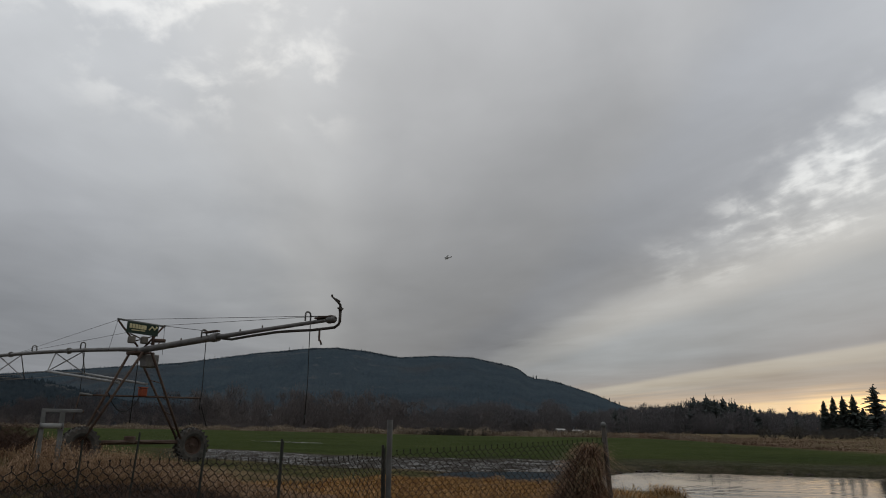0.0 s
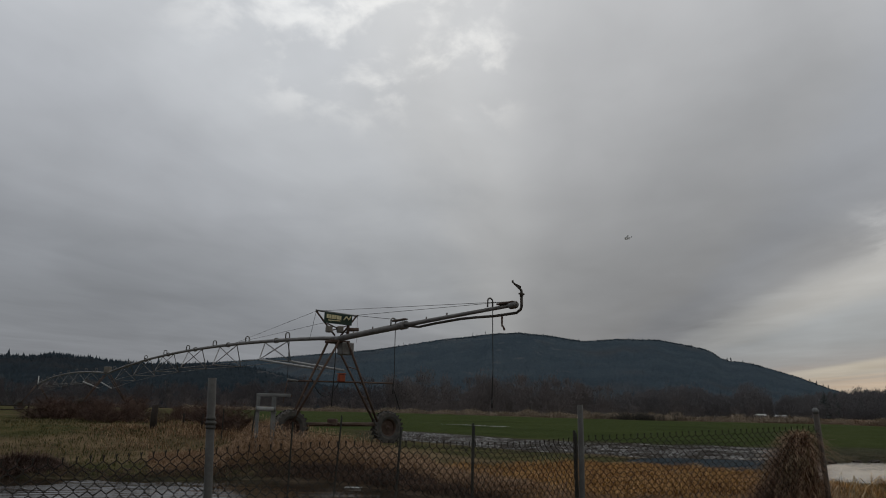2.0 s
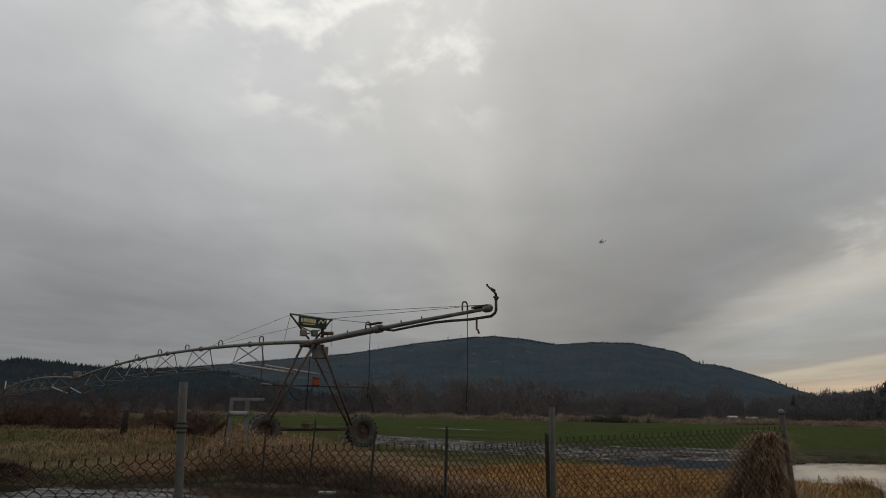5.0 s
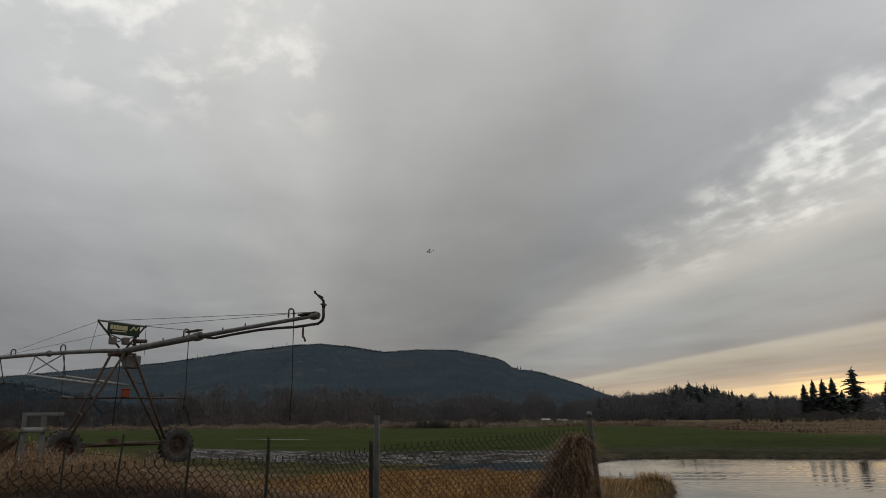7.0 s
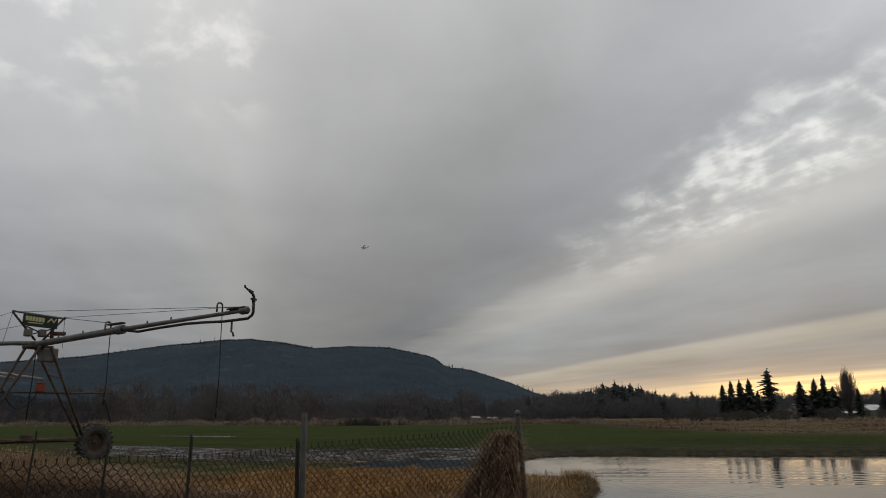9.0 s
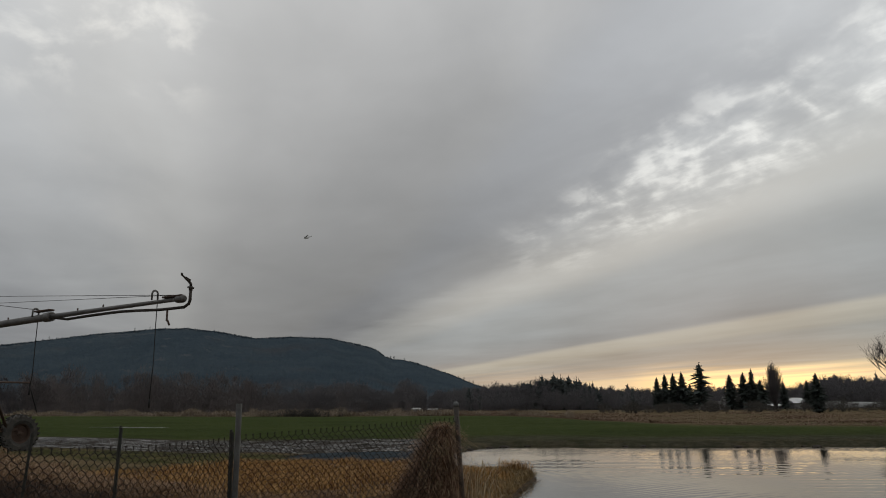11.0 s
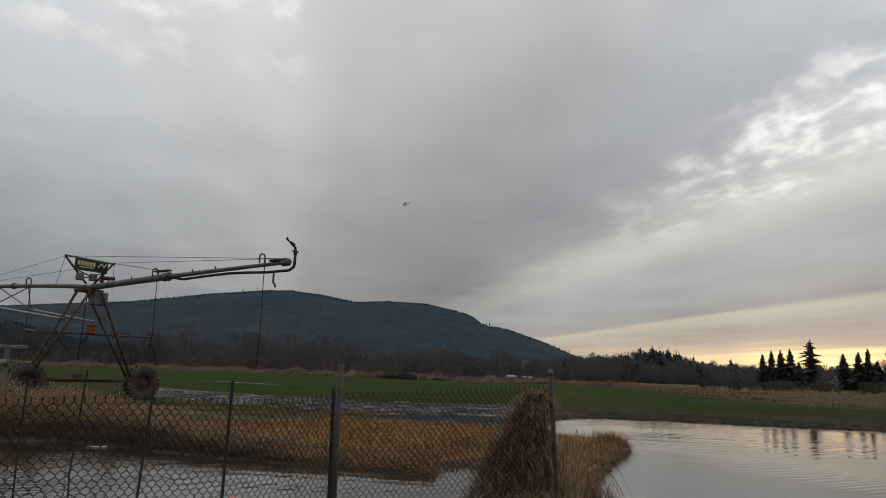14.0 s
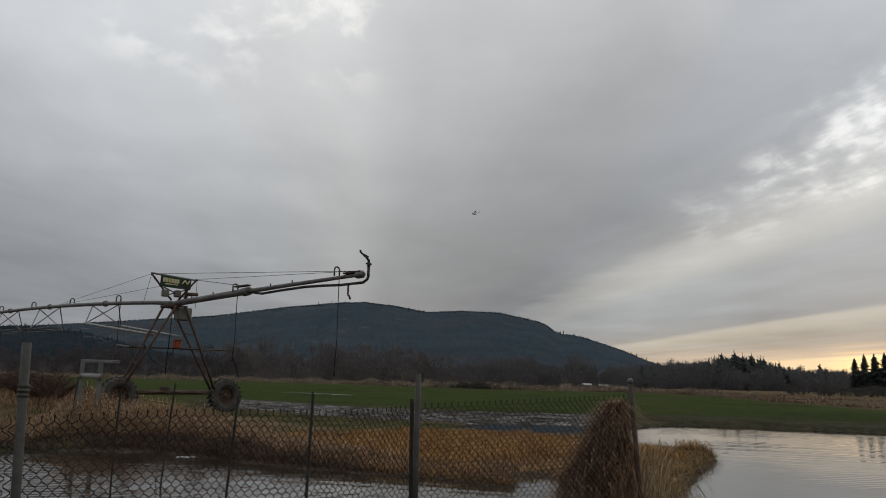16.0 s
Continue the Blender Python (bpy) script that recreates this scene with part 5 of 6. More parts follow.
    part("saddle", block((.75, .6, .10), at(tower, 0, 0, PIPE_Z - .13), .02, rz), M["rust"], pivot)
    part("top_plate", block((.5, .4, .45), at(tower, .15, .28, PIPE_Z - .38), .03, rz), M["dull_pipe"], pivot)
    part("riser", bars(([at(tower, 0, .42, PIPE_Z), at(tower, 0, .42, PIPE_Z + .75)], .06), ([at(tower, 0, .42, PIPE_Z + .36), at(tower, 0, .86, PIPE_Z + .40)], .07), sides=8), M["rust"], pivot, "rusty valve riser")
    # name board on its frame
    zt = 5.2
    part("sign_frame", bars(([at(tower, 0, -.95, zt + .03), at(tower, 0, .82, zt - .04)], .035), sides=6), M["galv"], pivot)
    for s, w in ((-1, -.93), (1, .80)):
        part("sign_frame", bars(([at(tower, 0, w, zt), at(tower, 0, s * .12, PIPE_Z + .1)], .035), sides=6), M["rust"], pivot)
        part("sign_frame", bars(([at(tower, 0, s * .45, zt - .42), at(tower, 0, -s * .35, PIPE_Z + .25)], .022), sides=6), M["rust"], pivot)
    sign = part("sign", block((1.16, .05, .40), at(tower, .06, -.04, zt - .22), .012, rz @ Matrix.Rotation(radians(1.5), 4, "Y")), M["green_sign"], pivot, "dark green name board with faded cream bars")
    o = at(tower, .098, -.04, zt - .20)
    for k in range(6):
        part("bar", block((.085, .012, .15), o + W * (-.46 + .105 * k) + UP * (.04 - .004 * k), 0, rz), M["letter"], sign)
    part("bar", block((.5, .012, .035), o + W * (-.18) - UP * .10, 0, rz), M["letter"], sign)
    for k, (w, zz, a) in enumerate(((.27, .02, 40), (.38, .03, -40), (.46, .03, 35))):
        part("bar", block((.045, .012, .17), o + W * w + UP * zz, 0, rz @ Matrix.Rotation(radians(a), 4, "Y")), M["letter"], sign)


tower_at(T1, True)
T2, T3 = T1 - P * 40, T1 - P * 80
for far in (T2, T3):
    tower_at(far, False)
part("tower_light", bars(([at(T3, 0, 0, PIPE_Z), at(T3, 0, 0, PIPE_Z + 1.0)], [.09, .05]), sides=6), M["white"], pivot)
part("tower_box", block((.5, .4, .5), at(T2, 0, 0, PIPE_Z + .3), .04), M["box"], pivot)


def pipe_z(s):
    """Height of the arched pipe, s metres from the near tower."""
    k = (s % 40) / 40
    return PIPE_Z + .62 * math.sin(math.pi * k) ** .8


def gooseneck(s, parent, hose=0.0):
    b = T1 - P * s
    z = pipe_z(s) if s > 0 else overhang_z(-s)
    q = Vector((b.x, b.y, z))
    pts = [q + UP * .05 - W * .09]
    for k in range(7):
        a = math.pi * (1 - k / 6)
        pts.append(q + UP * (.22 + .09 * math.sin(a)) + W * .09 * math.cos(a))
    pts.append(q + W * .09 + UP * .05)
    g = part("gooseneck", bars((pts, .026), sides=6), M["dull_pipe"], parent)
    if hose:
        end = q + W * .09
        part("drop_hose", bars(([end + UP * .06, end - UP * .6, end + W * .015 - UP * 1.6, end - W * .02 - UP * hose], .013), ([end - W * .02 - UP * hose, end - W * .02 - UP * (hose + .22)], .024), sides=6), M["black"], parent, "hanging black drop hose")


for n, start in enumerate((0.0, 40.0)):
    pts = [(T1 - P * (start + 40 * k / 24)) for k in range(25)]
    line = [Vector((q.x, q.y, pipe_z(start + 40 * k / 24 if k < 24 else start))) for k, q in enumerate(pts)]
    part("pipe_span", bars((line, .078), sides=12), M["dull_pipe"], pivot, "arched galvanised water pipe span")
    joints = [start + (5.8 if k == 0 else 6.5 + 5.4 * k) for k in range(6)]
    lows = {-1: [], 1: []}
    for s in joints:
        b = T1 - P * s
        zj = pipe_z(s)
        part("pipe_flange", bars(([Vector((b.x, b.y, zj)) - P * .03, Vector((b.x, b.y, zj)) + P * .03], .13), sides=12), M["dull_pipe"], pivot)
        for sd in (-1, 1):
            low = Vector((b.x, b.y, zj - (.86 if s < start + 6 else 1.05))) + W * sd * .72
            lows[sd].append(low)
            for dp in (-1.25, 1.25):
                c = T1 - P * (s + dp)
                part("truss_strut", bars(([Vector((c.x, c.y, pipe_z(s + dp) - .06)), low], .022), sides=5), M["dull_pipe"], pivot)
        part("truss_strut", bars(([lows[-1][-1], lows[1][-1]], .02), sides=5), M["dull_pipe"], pivot)
    for sd in (-1, 1):
        ta, tb = T1 - P * start, T1 - P * (start + 40)
        ends = [Vector((ta.x, ta.y, PIPE_Z - 1.15)) + W * sd * .5 - P * .3] + lows[sd] + [Vector((tb.x, tb.y, PIPE_Z - 1.15)) + W * sd * .5 + P * .3]
        for a, b in zip(ends, ends[1:]):
            first = a is ends[0]
            part("truss_rod", bars(([a, b], .05 if first else .014), sides=6), M["bright_galv"] if first else M["dull_pipe"], pivot)
    for k in range(8):
        gooseneck(start + 4.6 + 4.7 * k, pivot, 2.2 if k == 0 and start == 0 else 0)

OVER = 10.3


def overhang_z(s):
    return PIPE_Z - .02 + .20 * (s / OVER) + .03 * math.sin(math.pi * s / OVER)


def over(s, w=0.0, dz=0.0):
    q = T1 + P * s + W * w
    return Vector((q.x, q.y, overhang_z(s) + dz))


part("overhang_pipe", bars(([over(0), over(2), over(4.6)], .105), ([over(4.45), over(4.75)], .135), sides=14), M["dull_pipe"], pivot, "thick weathered overhang pipe")
part("overhang_pipe", bars(([over(4.6), over(7), over(9.95)], [.078, .062, .05]), sides=12), M["dull_pipe"], pivot)
part("side_pipe", bars(([over(4.9, 0, -.05), over(5.4, .05, -.13), over(6.4, .05, -.115), over(7.6, .05, -.115), over(8.4, .05, -.15), over(9.2, .05, -.20), over(10.1, .05, -.21), over(10.26, .05, -.14), over(10.3, .05, -.06), over(10.3, .05, .2)], .038), sides=10), M["dark_post"], pivot, "dark supply pipe bending up to the end gun")
part("end_cap", bars(([over(9.85), over(9.93), over(10.12), over(10.18)], [.07, .10, .10, .06]), sides=14), M["dull_pipe"], pivot)
part("saddle", block((.7, .16, .05), over(9.75, 0, .085), .01, Matrix.Rotation(math.atan2(P.y, P.x), 4, "Z")), M["rust"], pivot)
part("saddle", block((.75, .16, .05), over(4.35, 0, .2), .01, Matrix.Rotation(math.atan2(P.y, P.x), 4, "Z")), M["rust"], pivot)
part("drain", bars(([over(9.5, .05, -.2), over(9.5, .05, -.5), over(9.55, .05, -.52), over(9.6, .05, -.62)], .03), sides=6), M["rust"], pivot)
gun_z = over(10.3, .05, .2)
gun = part("end_gun", bars(([gun_z, gun_z + UP * .10], .05), ([gun_z + UP * .07 - W * .09, gun_z + UP * .07 + W * .09], .025), sides=10), M["dark_post"], pivot, "dark end gun sprinkler")
part("nozzle", bars(([gun_z + UP * .10, gun_z + UP * .17 - W * .01, gun_z + UP * .22 - W * .08, gun_z + UP * .36 - W * .32], [.035, .035, .03, .02]), sides=8), M["dark_post"], gun)
part("drive_arm", bars(([gun_z + UP * .25 - W * .03, gun_z + UP * .30 - W * .18], .025), ([gun_z + UP * .33 - W * .30, gun_z + UP * .40 - W * .31], .03), sides=6), M["dark_post"], gun)
for s, hose in ((3.95, 1.95), (9.05, 2.45)):
    gooseneck(-s, pivot, hose)
for s in (1.2, 2.6, 5.9, 7.0):
    part("pipe_nipple", bars(([over(s, 0, .05), over(s, 0, .17 if s < 4 else .13)], .022), sides=6), M["rust"], pivot)
# stay cables from the name board's frame
for w in (-.93, .80):
    part("stay_cable", bars(([at(T1, 0, w, 5.2), over(9.8, 0, .12)], .007), sides=4), M["wire"], pivot)
    part("stay_cable", bars(([at(T1, 0, w, 5.2), Vector((*(T1 - P * 11).xy, pipe_z(11) + .05))], .007), sides=4), M["wire"], pivot)
    part("stay_cable", bars(([at(T1, 0, w, 5.2), at(T1, 0, w * .9 + (.1 if w > 0 else -.3), PIPE_Z - .1)], .007), sides=4), M["wire"], pivot)
part("stay_cable", bars(([at(T1, 0, .80, 5.18), over(4.4, 0, .2)], .009), sides=4), M["wire"], pivot)

# ---------------------------------------------------------------- chain-link fence
FA, FB, FC = Vector((-1.645, 3.756, 0)), Vector((.445, 5.983, 0)), Vector((2.57, 6.94, 0))
fence = thing("chain_link_fence", "old chain-link fence with leaning steel posts, no top rail", "fence")


def fence_post(base, top, r, z_top, cap=True, label="", mat=None):
    b = Vector((base.x, base.y, max(-.4, gz(base) - .2)))
    t_ = Vector((top.x, top.y, z_top))
    p = part("post", bars(([b, t_], r), sides=16), mat or M["post_steel"], fence, label)
    way = (t_ - b).normalized()
    if cap:
        part("cap", bars(([t_ - way * .02, t_ + way * .012, t_ + way * .03], [r + .003, r + .003, r * .5]), sides=16), M["galv"], p, "pressed steel cap")
    return p, b, t_


FL = FA - (FB - FA).normalized() * 3.05
pa, b0, t0 = fence_post(FA + Vector((.104, 0, 0)), FA + Vector((.019, 0, 0)), .0212, 1.758, False, "grey galvanised fence post", M["old_post"])
for z, rad in ((1.508, .026), (1.53, .028), (1.552, .025)):
    part("clamp", bars(([(FA.x + .031, FA.y, z - .008), (FA.x + .031, FA.y, z), (FA.x + .031, FA.y, z + .008)], [rad - .002, rad, rad - .002]), sides=16), M["old_post"], pa)
fence_post(FB, FB, .022, 1.675, False, "grey galvanised fence post", M["old_post"])
fence_post(FC + Vector((.10, -.015, 0)), FC, .024, 1.665, True, "leaning dark end post with a cap", M["dark_post"])
fence_post(FL, FL, .030, 1.7, False)


def mesh_top(s, which):
    if which == 0:
        return 1.40 + .02 * math.sin(s * 2.2)
    if which == 1:
        return 1.405 + .012 * s + .02 * math.sin(s * 2.0)
    return 1.445 + .045 * s


def link_wires(p0, p1, which):
    """Each wire zigzags upright and hooks into the next; ends stand up as barbs."""
    bm_ = bmesh.new()
    run = p1 - p0
    length = run.length
    way = run.normalized()
    out = Vector((-way.y, way.x, 0))
    pitch = .030
    n = int(length / pitch)
    for i in range(n):
        s0 = (i + .5) * length / n
        top_ = mesh_top(s0, which)
        pts = []
        for k in range(46):
            s = s0 + (pitch / 2 if (k + i) % 2 == 0 else -pitch / 2) * 1.04
            z = top_ - .03 - k * .032
            sag = .03 * math.sin(s * 1.9 + z) + .012 * math.sin(s * 7 + z * 5)
            if z < -.05:
                break
            q = p0 + way * s + out * (sag + (.004 if k % 2 else -.004)) + UP * z
            pts += [q + UP * .005, q - UP * .005]
        tip = pts[0] + UP * .02 + way * (.005 if i % 2 else -.005)
        tube(bm_, [tip] + pts, .0027, 4, False)
    return bm_


for which, (p0, p1) in enumerate(((FL, FA), (FA, FB), (FB, FC))):
    tagged(part("wire_mesh", link_wires(p0, p1, which), M["wire"], fence, "dark diamond wire mesh"), kind="stuff")
for z in (.25,):
    for p0, p1 in ((FL, FA), (FA, FB), (FB, FC)):
        part("tension_wire", bars(([p0 + UP * z, p1 + UP * z], .0018), sides=4), M["wire"], fence)

# steel stakes of the older wire fence running back along the bank
for k, (x, y, zt, lx, ly) in enumerate(((.40, 6.06, 1.48, -.02, .01), (-.5, 7.67, 1.50, .03, .0), (-1.54, 9.55, 1.41, .10, .02), (-2.91, 12.01, 1.53, .12, .0), (-4.74, 15.32, 1.36, .03, .0), (-7.09, 19.55, 1.58, .14, .05), (-10.36, 25.44, 1.62, .02, .0))):
    base = Vector((x - lx, y - ly, 0))
    stake = thing("steel_stake", "thin dark steel fence stake standing at the water's edge" if k < 4 else "thin rusty steel fence stake in the weeds", "stake", "stakes of the wire fence", (base.x, base.y, 0))
    z0 = max(-.45, gz(base) - .3)
    part("shaft", bars(([(0, 0, z0), (lx, ly, zt)], .012 if k < 4 else .02), sides=5), M["stake"], stake)
    part("flange", bars(([(.012, -.012, z0), (lx + .012, ly - .012, zt - .02)], .009), sides=4), M["stake"], stake)
line = [(.40, 6.06), (-.5, 7.67), (-1.54, 9.55), (-2.91, 12.01), (-4.74, 15.32), (-7.09, 19.55), (-10.36, 25.44)]
for z in (.95, 1.2):
    wires = bars(([Vector((a, b, z + .03 * math.sin(i * 2.0))) for i, (a, b) in enumerate(line[3:])], .003), sides=3)
    tagged(part("fence_wire", wires, M["wire"]), "slack rusty fence wire strung between stakes", "wire")

# wooden posts about the pasture
for k, (az, r, h, rad) in enumerate(((-26.9, 32, .92, .13), (-24.9, 34, .55, .05), (-23.6, 33, .6, .05), (-22.6, 34, .6, .06), (-38.5, 52, .8, .06), (-36.5, 54, .8, .06), (-34.8, 55, .8, .06))):
    x, y = polar(az, r)
    z0 = float(ground_z(x, y))
    post = bars(([(0, 0, -.3), (.01, .0, h * .6), (.02, .01, h), (.02, .01, h + .02)], [rad, rad * .97, rad * .92, rad * .7]), sides=10)
    tagged(part("wooden_post", post, M["wood"]), "thick dark weathered wooden fence post" if k == 0 else "thin dark wooden fence post in the grass", "post", "wooden posts").location = (x, y, z0)
for z in (.35, .6):
    pts = [polar(a, r) for a, r in ((-44, 50), (-38.5, 52), (-36.5, 54), (-34.8, 55), (-31, 57))]
    tagged(part("pasture_rail", bars(([Vector((a, b, float(ground_z(a, b)) + z)) for a, b in pts], .035), sides=5), M["wood"]), "weathered wooden rail of the pasture fence", "rail")

# ---------------------------------------------------------------- steel water gate on the bank
gx, gy = polar(-19.2, 22)
g0 = float(ground_z(gx, gy))
gate = thing("water_gate", "pale grey galvanised steel sluice frame with a roller pipe", "sluice gate", at=(gx, gy, g0))
gate.rotation_euler[2] = radians(19)
zt = 1.6 + 22 * math.tan(radians(1.15)) - g0
for w, wide in ((-.22, .11), (.22, .13)):
    part("upright", block((wide, .12, zt - .45), (w, 0, zt - (zt - .45) / 2 - .02), .012), M["galv"], gate)
    part("leg", block((wide * .75, .09, zt - .4), (w, 0, (zt - .6) / 2 - .1), .01), M["galv"], gate)
part("top_beam", block((.96, .13, .09), (.20, 0, zt - .03), .012), M["galv"], gate)
part("bracket", block((.08, .10, .06), (.68, 0, zt - .04), .01), M["rust"], gate)
roll = part("roller", bars(([(-.27, -.09, zt - .42), (.27, -.09, zt - .42)], .065), sides=16), M["plastic"], gate, "pale roller pipe")
for w in (-.25, .25):
    part("collar", bars(([(w - .015, -.09, zt - .42), (w + .015, -.09, zt - .42)], .08), sides=16), M["galv"], roll)
part("flange", block((.19, .17, .025), (.22, 0, zt - .52), .006), M["galv"], gate)

# ---------------------------------------------------------------- farmstead and far buildings


def house(name, label, az, r, wide, deep, wall_h, roof_h, wall_mat, roof_mat, openings, turn=0.0, cat="house"):
    x, y = polar(az, r)
    h = thing(name, label, cat, at=(x, y, float(ground_z(x, y)) - .1))
    h.rotation_euler[2] = radians(turn - az)
    part("wall", block((wide, deep, wall_h), (0, 0, wall_h / 2), .03), wall_mat, h)
    bm_ = bmesh.new()
    e = .5
    a = [bm_.verts.new((sx * (wide / 2 + e), sy * (deep / 2 + e), wall_h)) for sx, sy in ((-1, -1), (1, -1), (1, 1), (-1, 1))]
    b = [bm_.verts.new((sx * (wide / 2 + e), 0, wall_h + roof_h)) for sx in (-1, 1)]
    for f in ((a[0], a[1], b[1], b[0]), (a[2], a[3], b[0], b[1]), (a[1], a[2], b[1]), (a[3], a[0], b[0]), (a[3], a[2], a[1], a[0])):
        bm_.faces.new(f)
    part("roof", bm_, roof_mat, h)
    for ox, oz, ow, oh, mat in openings:
        w = part("window", block((ow + .2, .12, oh + .2), (ox, -deep / 2 - .03, oz), .01), M["white"], h)
        part("pane", block((ow, .1, oh), (ox, -deep / 2 - .06, oz), .005), mat, w)
    return h


house("farmhouse", "low grey farmhouse with white-framed windows", 40.6, 232, 7, 6, 2.4, 1.4, M["siding"], M["dark_roof"], [(1.4, 1.3, 2.6, 1.1, M["glass"]), (-2.2, 1.3, 1.0, 1.0, M["glass"])], 10)
house("farmhouse", "grey outbuilding beside the farmhouse", 39.0, 236, 8, 5, 1.6, .9, M["siding"], M["dark_roof"], [(0, .9, 1.0, .6, M["glass"])], -5)
house("barn", "white barn with a pale metal roof", 44.3, 232, 4.0, 5, 1.7, 1.5, M["siding"], M["roof"], [(.8, 1.0, .8, .8, M["glass"])], 40, "barn")
house("shed", "long low shed with a pale metal roof", 43.4, 234, 6, 4, 1.0, .6, M["siding"], M["roof"], [(-1.5, .6, .9, .5, M["glass"])], 12, "shed")
house("house", "small grey house at the foot of the wood", 17.1, 262, 2.0, 2.4, 1.0, .5, M["siding"], M["plastic"], [(.5, .6, .4, .4, M["glass"])], 20)
house("shed", "pale shed half hidden by brush", 18.4, 262, 2.4, 2, .8, .4, M["siding"], M["plastic"], [(0, .5, .4, .3, M["glass"])], -10, "shed")


def hoop_house(az, r, wide, long_, turn):
    x, y = polar(az, r)
    g = thing("greenhouse", "milky plastic hoop greenhouse behind bare trees", "greenhouse", "greenhouses by the wood", (x, y, float(ground_z(x, y)) - .05))
    g.rotation_euler[2] = radians(turn - az)
    bm_ = bmesh.new()
    rows = []
    for k in range(13):
        a = math.pi * k / 12
        rows.append([bm_.verts.new((u, -wide / 2 * math.cos(a), wide * .42 * math.sin(a) + .3)) for u in (-long_ / 2, long_ / 2)])
    for r0, r1 in zip(rows, rows[1:]):
        bm_.faces.new((r0[0], r0[1], r1[1], r1[0]))
    bm_.faces.new([q[0] for q in rows]), bm_.faces.new([q[1] for q in rows][::-1])
    part("cover", bm_, M["plastic"], g, smooth=False)
    for k in range(7):
        u = -long_ / 2 + long_ * k / 6
        part("hoop", bars(([(u, -wide / 2 * math.cos(math.pi * j / 12), wide * .43 * math.sin(math.pi * j / 12) + .3) for j in range(13)], .05), sides=5), M["galv"], g)


hoop_house(46.7, 236, 4.4, 3.5, 60)
hoop_house(47.9, 245, 3.6, 7, 8)
hoop_house(49.2, 245, 3.4, 6, -8)

# ---------------------------------------------------------------- small things
# floating board and red bag
rg = random.Random(9)
bm = bmesh.new()
bmesh.ops.create_grid(bm, x_segments=10, y_segments=5, size=1.0)
for v in bm.verts:
    v.co = Vector((v.co.x * .16 * (1 + .15 * rg.random()), v.co.y * .09 * (1 + .3 * rg.random()), .012 + .012 * rg.random()))
geo = bmesh.ops.extrude_face_region(bm, geom=bm.faces[:])
bmesh.ops.translate(bm, vec=(0, 0, -.05), verts=[v for v in geo["geom"] if isinstance(v, bmesh.types.BMVert)])
ob = tagged(part("floating_board", bm, M["foam"]), "grey-white foam scrap floating on the pond", "scrap")
ob.location = (*polar(-12.5, 16.6), 0.0)
ob.scale = (1, 1, .5)
bm = bmesh.new()
bmesh.ops.create_icosphere(bm, subdivisions=4, radius=.16)
for v in bm.verts:
    n3 = noise.noise(v.co * 9) * .06 + noise.noise(v.co * 22) * .03
    v.co = Vector((v.co.x * 1.15, v.co.y * .9, v.co.z * .85)) * (1 + n3 * 3)
ob = tagged(part("plastic_bag", bm, M["red"], smooth=True), "crumpled red plastic bag floating in the pond", "bag")
ob.location = (*polar(-3.05, 9.4), 0.0)
ob.scale = (.8, .8, .8)
# small clods over the wet mud, and a shallow puddle out in the crop
n = 4200
ng = np.random.default_rng(77)
az, r = ng.uniform(-12, 56, n), ng.random(n)
r = np.where(az < 18, 26.5 + 14 * r, np.interp(az, [18, 24, 31, 38, 46, 56], [33, 35.5, 36, 35, 37, 38]) + 6 * r ** 1.7)
x, y = r * np.sin(np.radians(az)), r * np.cos(np.radians(az))
ok = shore_distance(x, y) > .1
x, y = x[ok], y[ok]
n, z, a = len(x), ground_z(x, y), ng.uniform(0, 6.28, len(x))
s, tall = ng.uniform(.025, .08, n), ng.uniform(.012, .04, n)
far_side = np.degrees(np.arctan2(x, y)) > 18
s, tall = np.where(far_side, s * .42, s), np.where(far_side, tall * .45, tall)
vs = [np.stack([x + s * np.cos(a + k * 1.2566) * (1 + .35 * math.sin(k * 2.2)), y + s * .8 * np.sin(a + k * 1.2566), z - .02], -1) for k in range(5)] + [np.stack([x + s * .2, y, z + tall], -1)]
fs = [(int(6 * i + k), int(6 * i + (k + 1) % 5), int(6 * i + 5)) for i in range(n) for k in range(5)]
tagged(part("mud_clods", (np.stack(vs, 1).reshape(-1, 3).tolist(), fs), M["clod"]), "dark clods of churned wet mud", "mud", kind="stuff")
edge_n = 48
ring = []
for k in range(edge_n):
    a = 2 * math.pi * k / edge_n
    az = -3.4 + 2.7 * math.cos(a)
    x, y = polar(az, 69 - .9 * (az + 3.4) * .3 + .55 * math.sin(a) * (1 + .4 * math.sin(5 * a) + .25 * math.sin(11 * a)))
    ring.append((x, y, float(ground_z(x, y)) + .03))
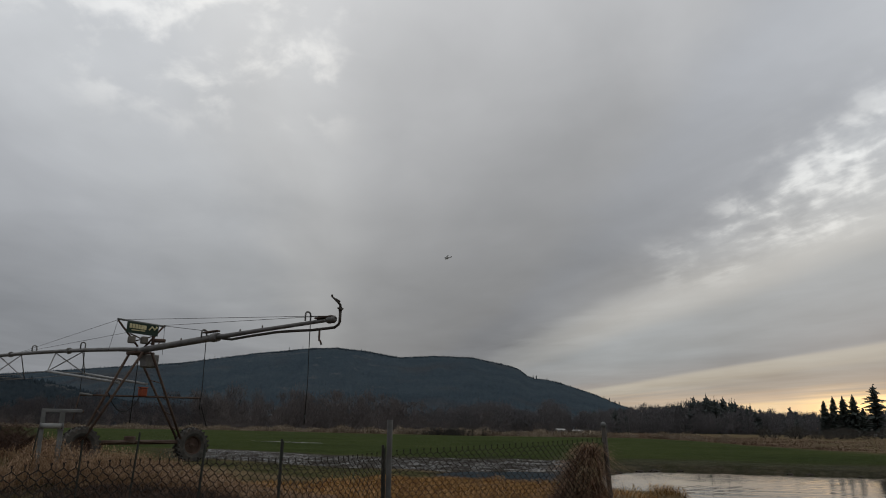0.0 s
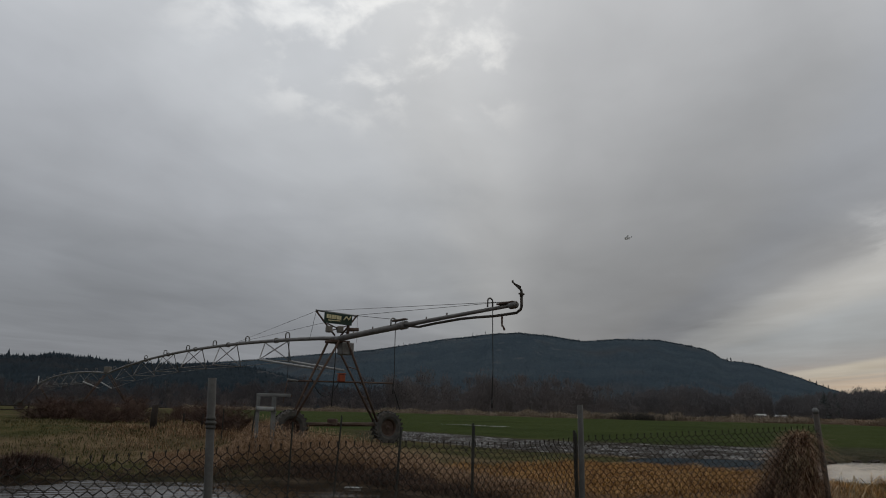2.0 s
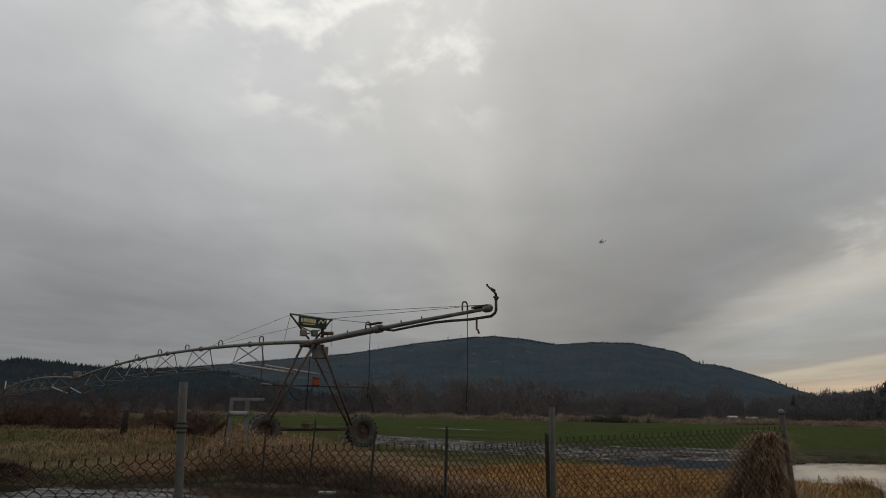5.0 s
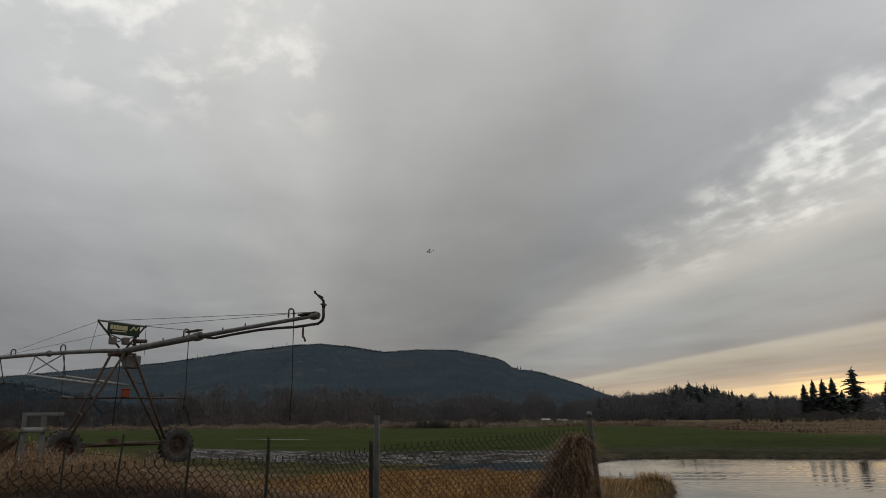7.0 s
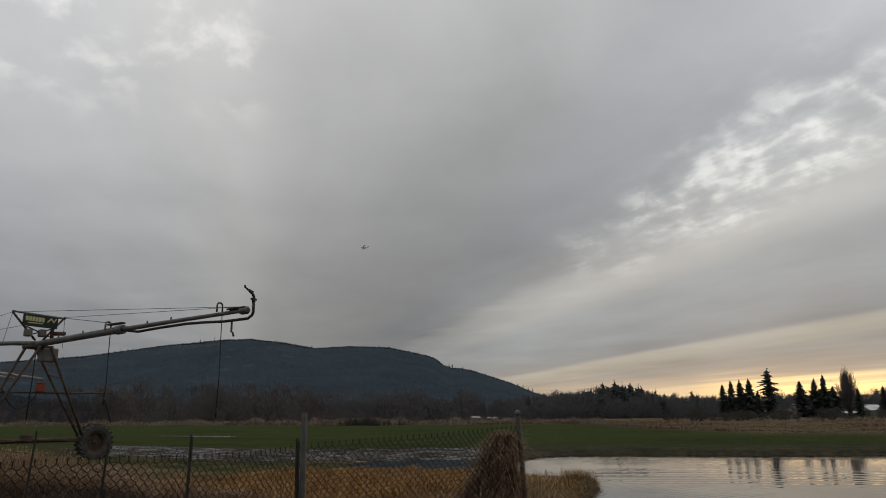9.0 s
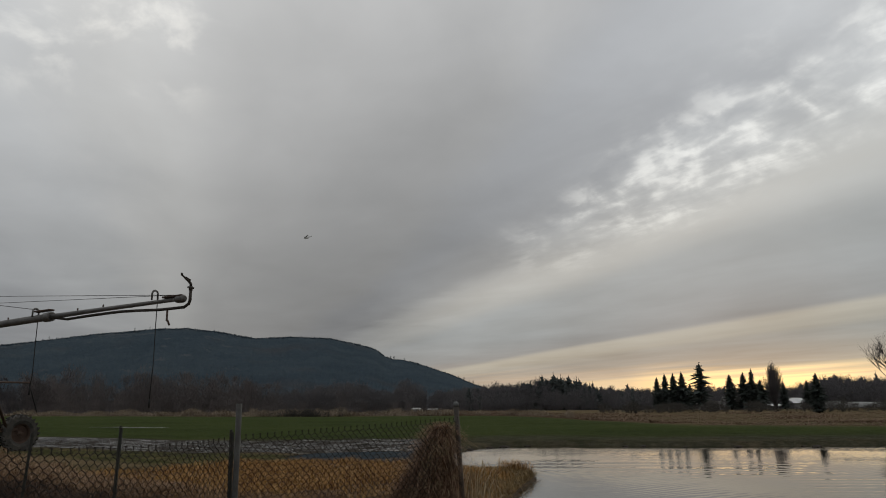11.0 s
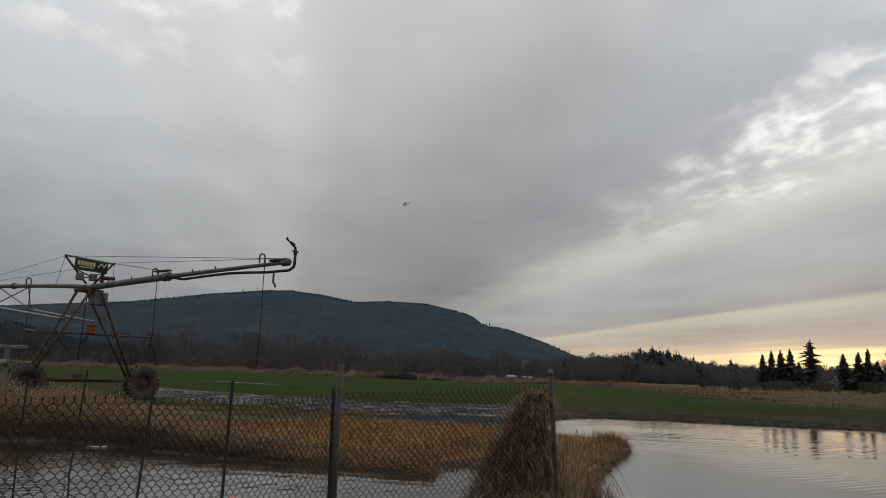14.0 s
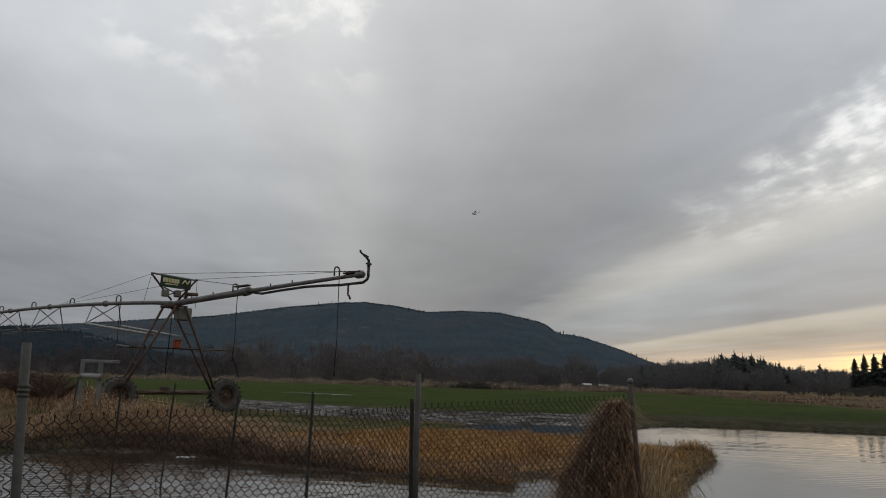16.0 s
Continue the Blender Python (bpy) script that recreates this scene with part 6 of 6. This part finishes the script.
tagged(part("puddle", (ring, [tuple(range(edge_n))]), M["puddle"]), "long shallow puddle lying in the green crop", "puddle", kind="structure")
# clods along the far shore
for k in range(14):
    az = rg.uniform(21, 46)
    r = float(np.interp(az, [21, 25, 31, 38, 41, 46], [33, 35, 35.4, 34.4, 35, 36.5])) - rg.uniform(.1, 1.2)
    bm = bmesh.new()
    bmesh.ops.create_icosphere(bm, subdivisions=2, radius=1)
    for v in bm.verts:
        v.co *= 1 + .4 * noise.noise(v.co * 2 + Vector((k, 0, 0)))
    s = rg.uniform(.05, .14)
    bmesh.ops.scale(bm, vec=(s * 1.8, s, s * .6), verts=bm.verts)
    ob = tagged(part("mud_clod", bm, M["wood"]), "dark mud clod standing out of the shallow water", "clod", "clods by the shore")
    x, y = polar(az, r)
    ob.location = (x, y, max(0.0, float(ground_z(x, y))))

# float plane under the clouds
x, y = polar(8.5, 900)
plane = thing("float_plane", "small white single-engined float plane in flight", "aircraft", at=(x, y, 1.6 + 900 * math.tan(radians(13.3))))
plane.rotation_euler = (radians(-6), radians(-6), radians(12))
part("fuselage", bars(([(-4.2, 0, 0), (-3.6, 0, 0), (-1.5, 0, .1), (1, 0, .05), (5.2, 0, .35)], [.3, .55, .7, .6, .15]), sides=12), M["alu"], plane, smooth=True)
part("wing", block((1.7, 11.5, .2), (-1.2, 0, .85), .06), M["alu"], plane)
part("tail_fin", block((1.3, .12, 1.7), (4.9, 0, 1.1), .04), M["alu"], plane)
part("tailplane", block((1.0, 3.8, .12), (4.8, 0, .4), .04), M["alu"], plane)
for s in (-1, 1):
    part("float", bars(([(-4.2, s * 1.3, -1.45), (-3.2, s * 1.3, -1.6), (0, s * 1.3, -1.65), (2.8, s * 1.3, -1.45)], [.12, .38, .4, .12]), sides=8), M["alu"], plane)
    part("strut", bars(([(-2.2, s * .5, -.2), (-2.4, s * 1.3, -1.4)], .08), ([(.3, s * .5, -.2), (.3, s * 1.3, -1.4)], .08), sides=5), M["alu"], plane)
    part("wing_strut", bars(([(-1.2, s * .5, -.2), (-1.2, s * 3.2, .8)], .07), sides=5), M["alu"], plane)
